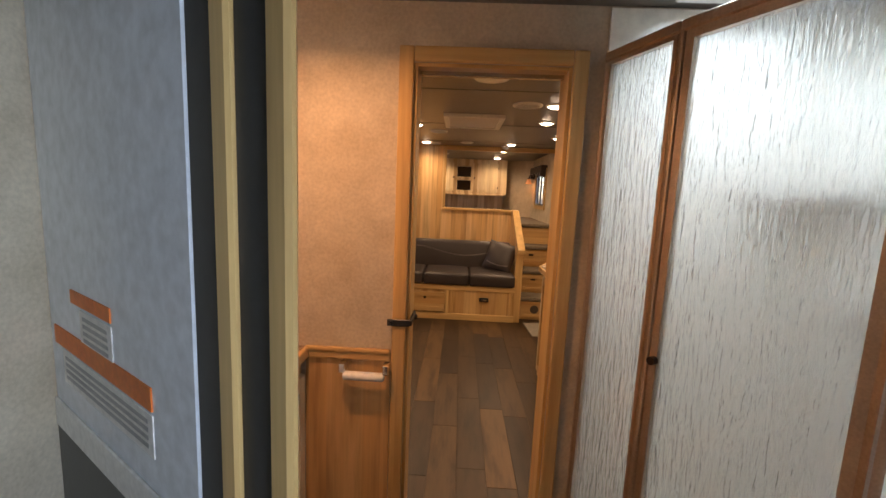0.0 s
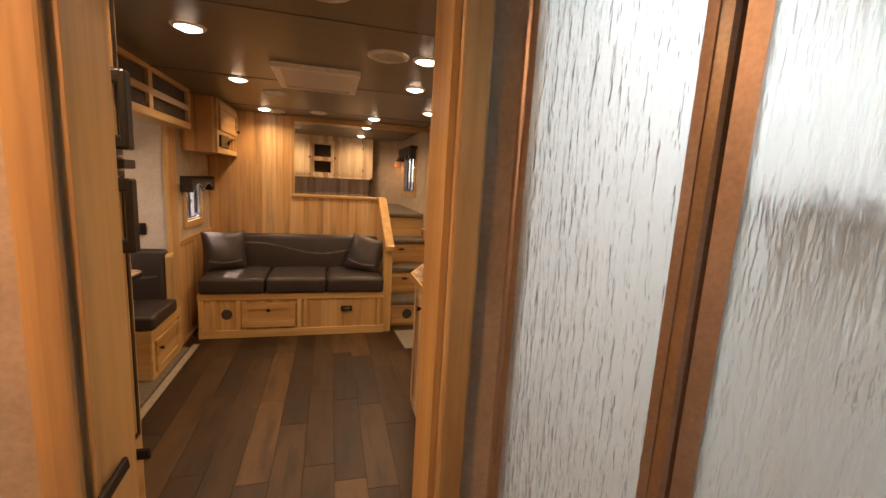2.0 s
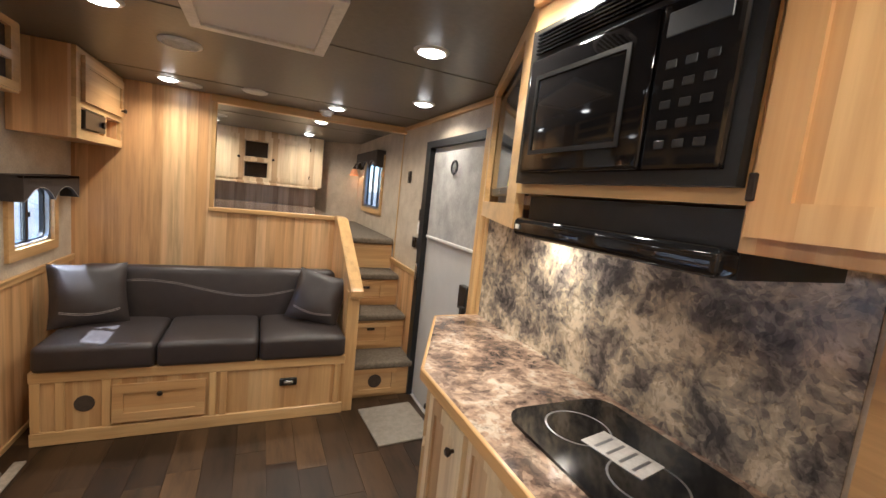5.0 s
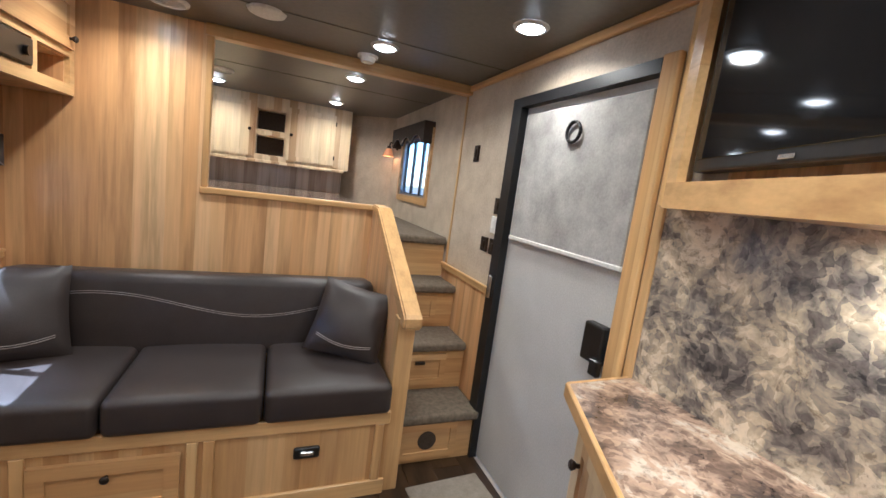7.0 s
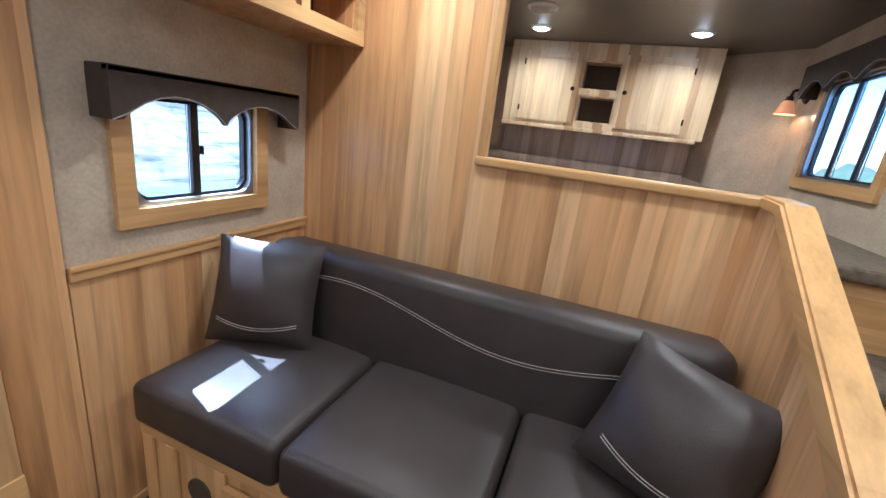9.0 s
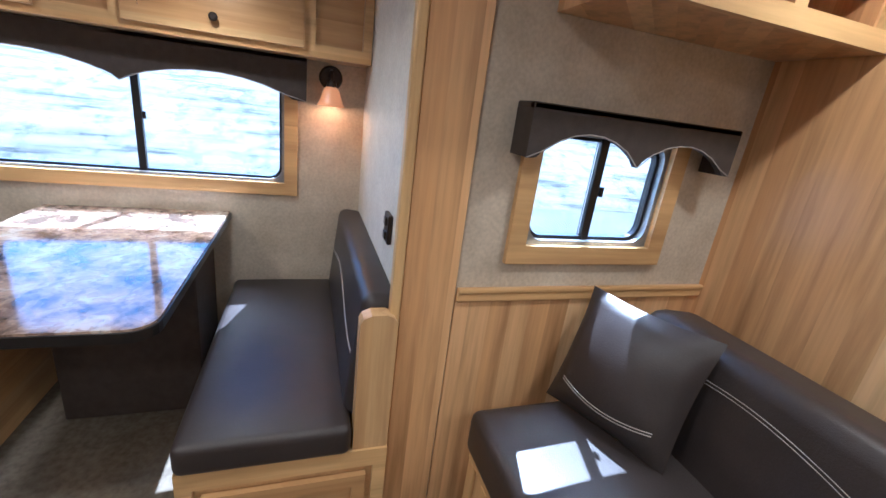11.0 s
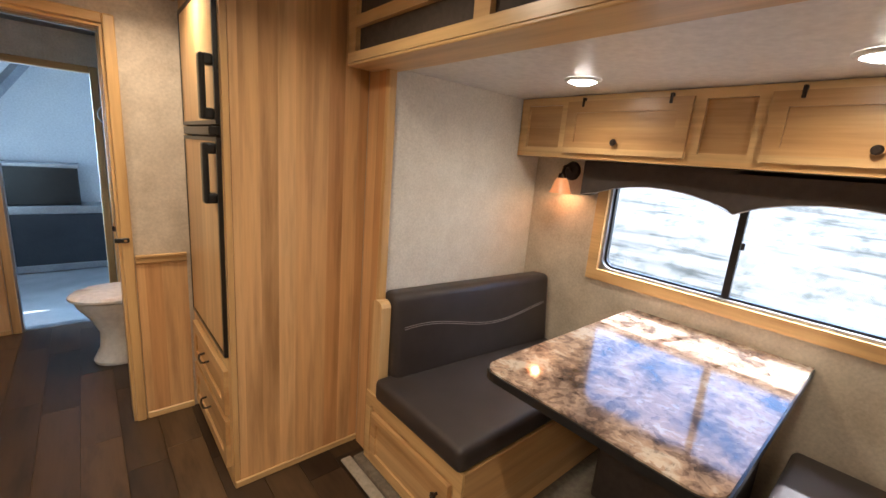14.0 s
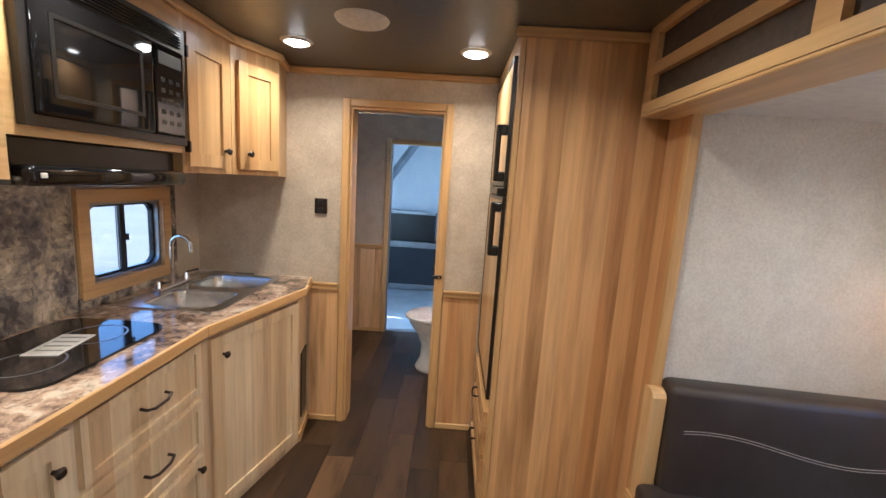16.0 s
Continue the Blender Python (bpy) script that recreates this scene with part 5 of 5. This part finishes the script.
part("snap", cyl((-0.226, 1.398, 0.971), (-0.226, 1.391, 0.971), 0.007), CHROME, st, smooth=True)
st2 = thing("door_strap", (-0.19, 1.56, 0.945), "dark leather hold-back strap snapped on the doorway", "strap")
part("strap", bx(-0.205, -0.15, 1.558, 1.566, 0.935, 0.957, 0.003), RUBBER, st2)
part("snap", cyl((-0.19, 1.566, 0.945), (-0.19, 1.571, 0.945), 0.006), CHROME, st2, smooth=True)

to = thing("toilet", (-0.33, 0.62, 0), "white porcelain toilet with closed lid", "toilet")
tp = lathe([(0.115, 0.0), (0.12, 0.02), (0.09, 0.10), (0.085, 0.20), (0.12, 0.30), (0.165, 0.38), (0.175, 0.42), (0.10, 0.425), (0.001, 0.425)], 28)
bmesh.ops.scale(tp, vec=(1.25, 1, 1), verts=tp.verts)
part("bowl", moved(tp, pose(-0.17, 0.73, 0.0)), PORCELAIN, to, smooth=True)
ld = lathe([(0.175, 0.425), (0.185, 0.43), (0.185, 0.445), (0.17, 0.46), (0.08, 0.468), (0.001, 0.47)], 28)
bmesh.ops.scale(ld, vec=(1.3, 1.0, 1), verts=ld.verts)
part("lid", moved(ld, pose(-0.17, 0.73, 0.0)), PORCELAIN, to, smooth=True)
part("hinge_block", bx(-0.46, -0.34, 0.65, 0.82, 0.30, 0.47, 0.02, 3), PORCELAIN, to, smooth=True)

sw = thing("shower_enclosure", (0.7, 1.15, 0), "neo-angle shower with rain glass and tan metal frame", "shower")
P0, P1, P2 = Vector((0.452, 1.40, 0)), Vector((0.556, 1.14, 0)), Vector((0.775, 0.722, 0))
ZT = 1.87
part("tray", prism([(0.438, 1.407), (0.538, 1.13), (0.755, 0.70), (XR - 0.002, 0.70), (XR - 0.002, 1.415)], [], 0.0, 0.10, "z"), SHOWERWALL, sw, "cream shower tray")
for a, b, nm in ((P0, P1, "side_panel"), (P1, P2, "door")):
    L = (b - a).length
    m = Matrix.Translation(a) @ pose(0, 0, 0, 0, 0, math.degrees(math.atan2((b - a).y, (b - a).x)))
    r = 0.012 if nm == "side_panel" else 0.022
    p = part(nm, moved(prism(rect(0.012, L - 0.012, 0.11, ZT), [rect(0.012 + r, L - 0.012 - r, 0.11 + r, ZT - r)], -0.012, 0.012), m), ALU, sw, "tan metal frame")
    g = part("glass", moved(bx(0.012 + r - 0.004, L - 0.012 - r + 0.004, -0.002, 0.002, 0.11 + r, ZT - r + 0.003, 0), m), RAIN, p, "rippled rain glass")
    part("top_rail", moved(bx(0, L, -0.018, 0.018, ZT, ZT + 0.03, 0.004), m), ALU, sw)
    if nm == "door":
        k = cyl((0.028, -0.012, 1.0), (0.028, -0.03, 1.0), 0.012, n=14)
        part("knob", moved(k, m), BRONZE, p, "small dark knob", True)
for q, r in ((P0, 0.009), (P1, 0.014), (P2, 0.016)):
    part("post", bx(q.x - r, q.x + r, q.y - r, q.y + r, 0.10, ZT + 0.03, 0.004), ALU, sw)
sr = thing("shower_fittings", (1.08, 1.2, 1.0), "chrome shower valve with hose and hand spray", "shower fitting")
part("plate", cyl((XR - 0.012, 1.17, 1.12), (XR - 0.03, 1.17, 1.12), 0.06), CHROME, sr, smooth=True)
part("valve", cyl((XR - 0.03, 1.17, 1.12), (XR - 0.09, 1.17, 1.12), 0.025, 0.02), CHROME, sr, smooth=True)
hose = [(XR - 0.07, 1.17, 1.10), (XR - 0.09, 1.19, 0.85), (XR - 0.09, 1.12, 0.62), (XR - 0.09, 1.05, 0.60), (XR - 0.08, 1.02, 0.9), (XR - 0.06, 1.04, 1.45)]
part("hose", tube(hose, 0.010), GREYMETAL, sr, smooth=True)
part("hand_spray", cyl((XR - 0.05, 1.04, 1.42), (XR - 0.14, 1.06, 1.52), 0.018, 0.035), CHROME, sr, smooth=True)
shf = thing("shower_shelf", (1.06, 1.3, 1.45), "small dark corner shelf in the shower", "shelf")
part("shelf", prism([(XR - 0.013, 1.40), (XR - 0.013, 1.16), (XR - 0.10, 1.22), (0.95, 1.40)], [], 1.45, 1.47, "z"), GRILLE, shf)
structure("shower_wall", bx(XR - 0.012, XR, 0.70, 1.42, 0.1, ZC - 0.01, 0), SHOWERWALL, "cream acrylic shower wall")
structure("shower_wall", bx(0.45, XR - 0.012, 1.408, 1.42, 0.1, ZC - 0.01, 0), SHOWERWALL, "cream acrylic shower wall")
structure("shower_wall", bx(0.792, XR - 0.012, 0.64, 0.699, 0.0, ZC - 0.01, 0), SHOWERWALL, "cream acrylic shower end wall")
structure("shower_jamb", bx(0.83, 0.92, 0.58, 0.636, 0.0, ZC - 0.01, 0.006), TRIM_Z, "honey wood post beside the shower")
structure("bath_ceiling_light_panel", bx(0.62, 1.05, 1.0, 1.36, ZC - 0.012, ZC - 0.002, 0.003), DIFFUSER, "pale roof vent panel above the shower")

# first lamp stands for roof vent daylight; second is an added rear room fill
for nm, px, size_x, size_y, power in (("skylight_daylight", pose(0.83, 1.18, ZC - 0.016), 0.44, 0.36, 2.9), ("rear_room_fill", look((1.15, -0.75, 1.4), (-0.4, 0.5, 1.25)), 0.8, 1.0, 11.0)):
    data = bpy.data.lights.new(nm, "AREA")
    data.shape, data.size, data.size_y, data.energy, data.color = "RECTANGLE", size_x, size_y, power, (0.56, 0.80, 1.0)
    data.spread = radians(130)
    new(nm, data).matrix_world = px

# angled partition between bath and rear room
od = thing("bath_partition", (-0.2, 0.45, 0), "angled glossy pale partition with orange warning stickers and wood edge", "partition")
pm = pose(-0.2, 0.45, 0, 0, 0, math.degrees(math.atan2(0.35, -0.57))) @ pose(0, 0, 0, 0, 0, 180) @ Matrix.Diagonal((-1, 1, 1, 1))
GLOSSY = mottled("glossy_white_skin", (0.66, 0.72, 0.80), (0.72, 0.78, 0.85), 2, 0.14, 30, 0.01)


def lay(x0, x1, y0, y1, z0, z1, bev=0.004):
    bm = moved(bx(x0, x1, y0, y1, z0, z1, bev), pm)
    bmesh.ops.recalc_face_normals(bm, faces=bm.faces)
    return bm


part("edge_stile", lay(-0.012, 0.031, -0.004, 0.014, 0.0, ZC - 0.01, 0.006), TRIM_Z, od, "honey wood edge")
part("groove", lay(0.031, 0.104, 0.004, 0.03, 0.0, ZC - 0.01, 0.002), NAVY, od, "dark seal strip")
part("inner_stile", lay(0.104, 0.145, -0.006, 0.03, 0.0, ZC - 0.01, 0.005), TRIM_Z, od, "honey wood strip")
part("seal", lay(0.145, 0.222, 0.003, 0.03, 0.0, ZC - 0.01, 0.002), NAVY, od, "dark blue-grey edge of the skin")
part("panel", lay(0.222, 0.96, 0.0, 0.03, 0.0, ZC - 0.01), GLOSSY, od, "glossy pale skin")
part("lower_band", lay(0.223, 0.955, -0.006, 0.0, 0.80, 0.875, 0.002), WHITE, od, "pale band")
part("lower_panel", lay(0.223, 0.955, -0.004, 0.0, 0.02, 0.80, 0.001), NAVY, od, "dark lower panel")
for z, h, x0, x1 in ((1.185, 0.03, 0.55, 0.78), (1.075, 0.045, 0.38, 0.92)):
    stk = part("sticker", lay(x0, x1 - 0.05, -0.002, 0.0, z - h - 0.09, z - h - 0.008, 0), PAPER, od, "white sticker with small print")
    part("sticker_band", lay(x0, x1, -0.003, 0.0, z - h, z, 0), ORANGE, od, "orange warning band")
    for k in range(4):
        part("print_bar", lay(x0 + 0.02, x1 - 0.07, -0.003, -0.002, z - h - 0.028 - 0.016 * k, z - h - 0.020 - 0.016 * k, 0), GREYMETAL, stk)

# rear room
tk = thing("tack_bench", (0.2, -1.75, 0), "dark panelled bench with a grey metal top", "bench")
part("front", bx(-1.0, 1.1, -1.70, -1.66, 0.02, 0.58, 0.004), NAVY, tk)
part("top", bx(-1.0, 1.1, -1.98, -1.645, 0.58, 0.66, 0.008, 2), GREYMETAL, tk)
part("kick_rail", bx(-1.0, 1.1, -1.66, -1.645, -0.0, 0.07, 0.004), GREYMETAL, tk)
bb = thing("black_box", (0.3, -1.8, 0.66), "black box standing on the rear bench", "box")
part("case", bx(-0.02, 0.75, -1.95, -1.70, 0.66, 1.05, 0.008, 2), BLACK, bb)
part("rim", bx(-0.03, 0.76, -1.96, -1.69, 1.03, 1.07, 0.008, 2), GREYMETAL, bb)
single("roof_brace", tube([(0.62, -1.5, 1.45), (0.10, -1.5, 2.19)], 0.05, 4), GREYMETAL, "grey diagonal metal brace under the roof", "brace")

# ---- floor planks ----
PW, PL = 0.152, 0.76
rows = int((XR - XL + 0.1) / PW) + 1
shared = {}
for i in range(rows):
    x0 = XL + i * PW
    x1 = min(x0 + PW, XR)
    y = -0.05 - random.random() * PL
    while y < 5.42:
        ya, yb = max(y, -0.02), min(y + PL, 5.42)
        y += PL
        if yb - ya < 0.02 or x1 - x0 < 0.02:
            continue
        key = (round(x1 - x0, 3), round(yb - ya, 3))
        if key not in shared:
            w, d = key[0] / 2 - 0.0007, key[1] / 2 - 0.0007
            shared[key] = mesh("plank", bx(-w, w, -d, d, -0.005, 0.0, 0.0007), PLANK)
        ob = new("plank", shared[key])
        ob.location = ((x0 + x1) / 2, (ya + yb) / 2, 0)
        ob.parent = bpy.data.objects["floor"]
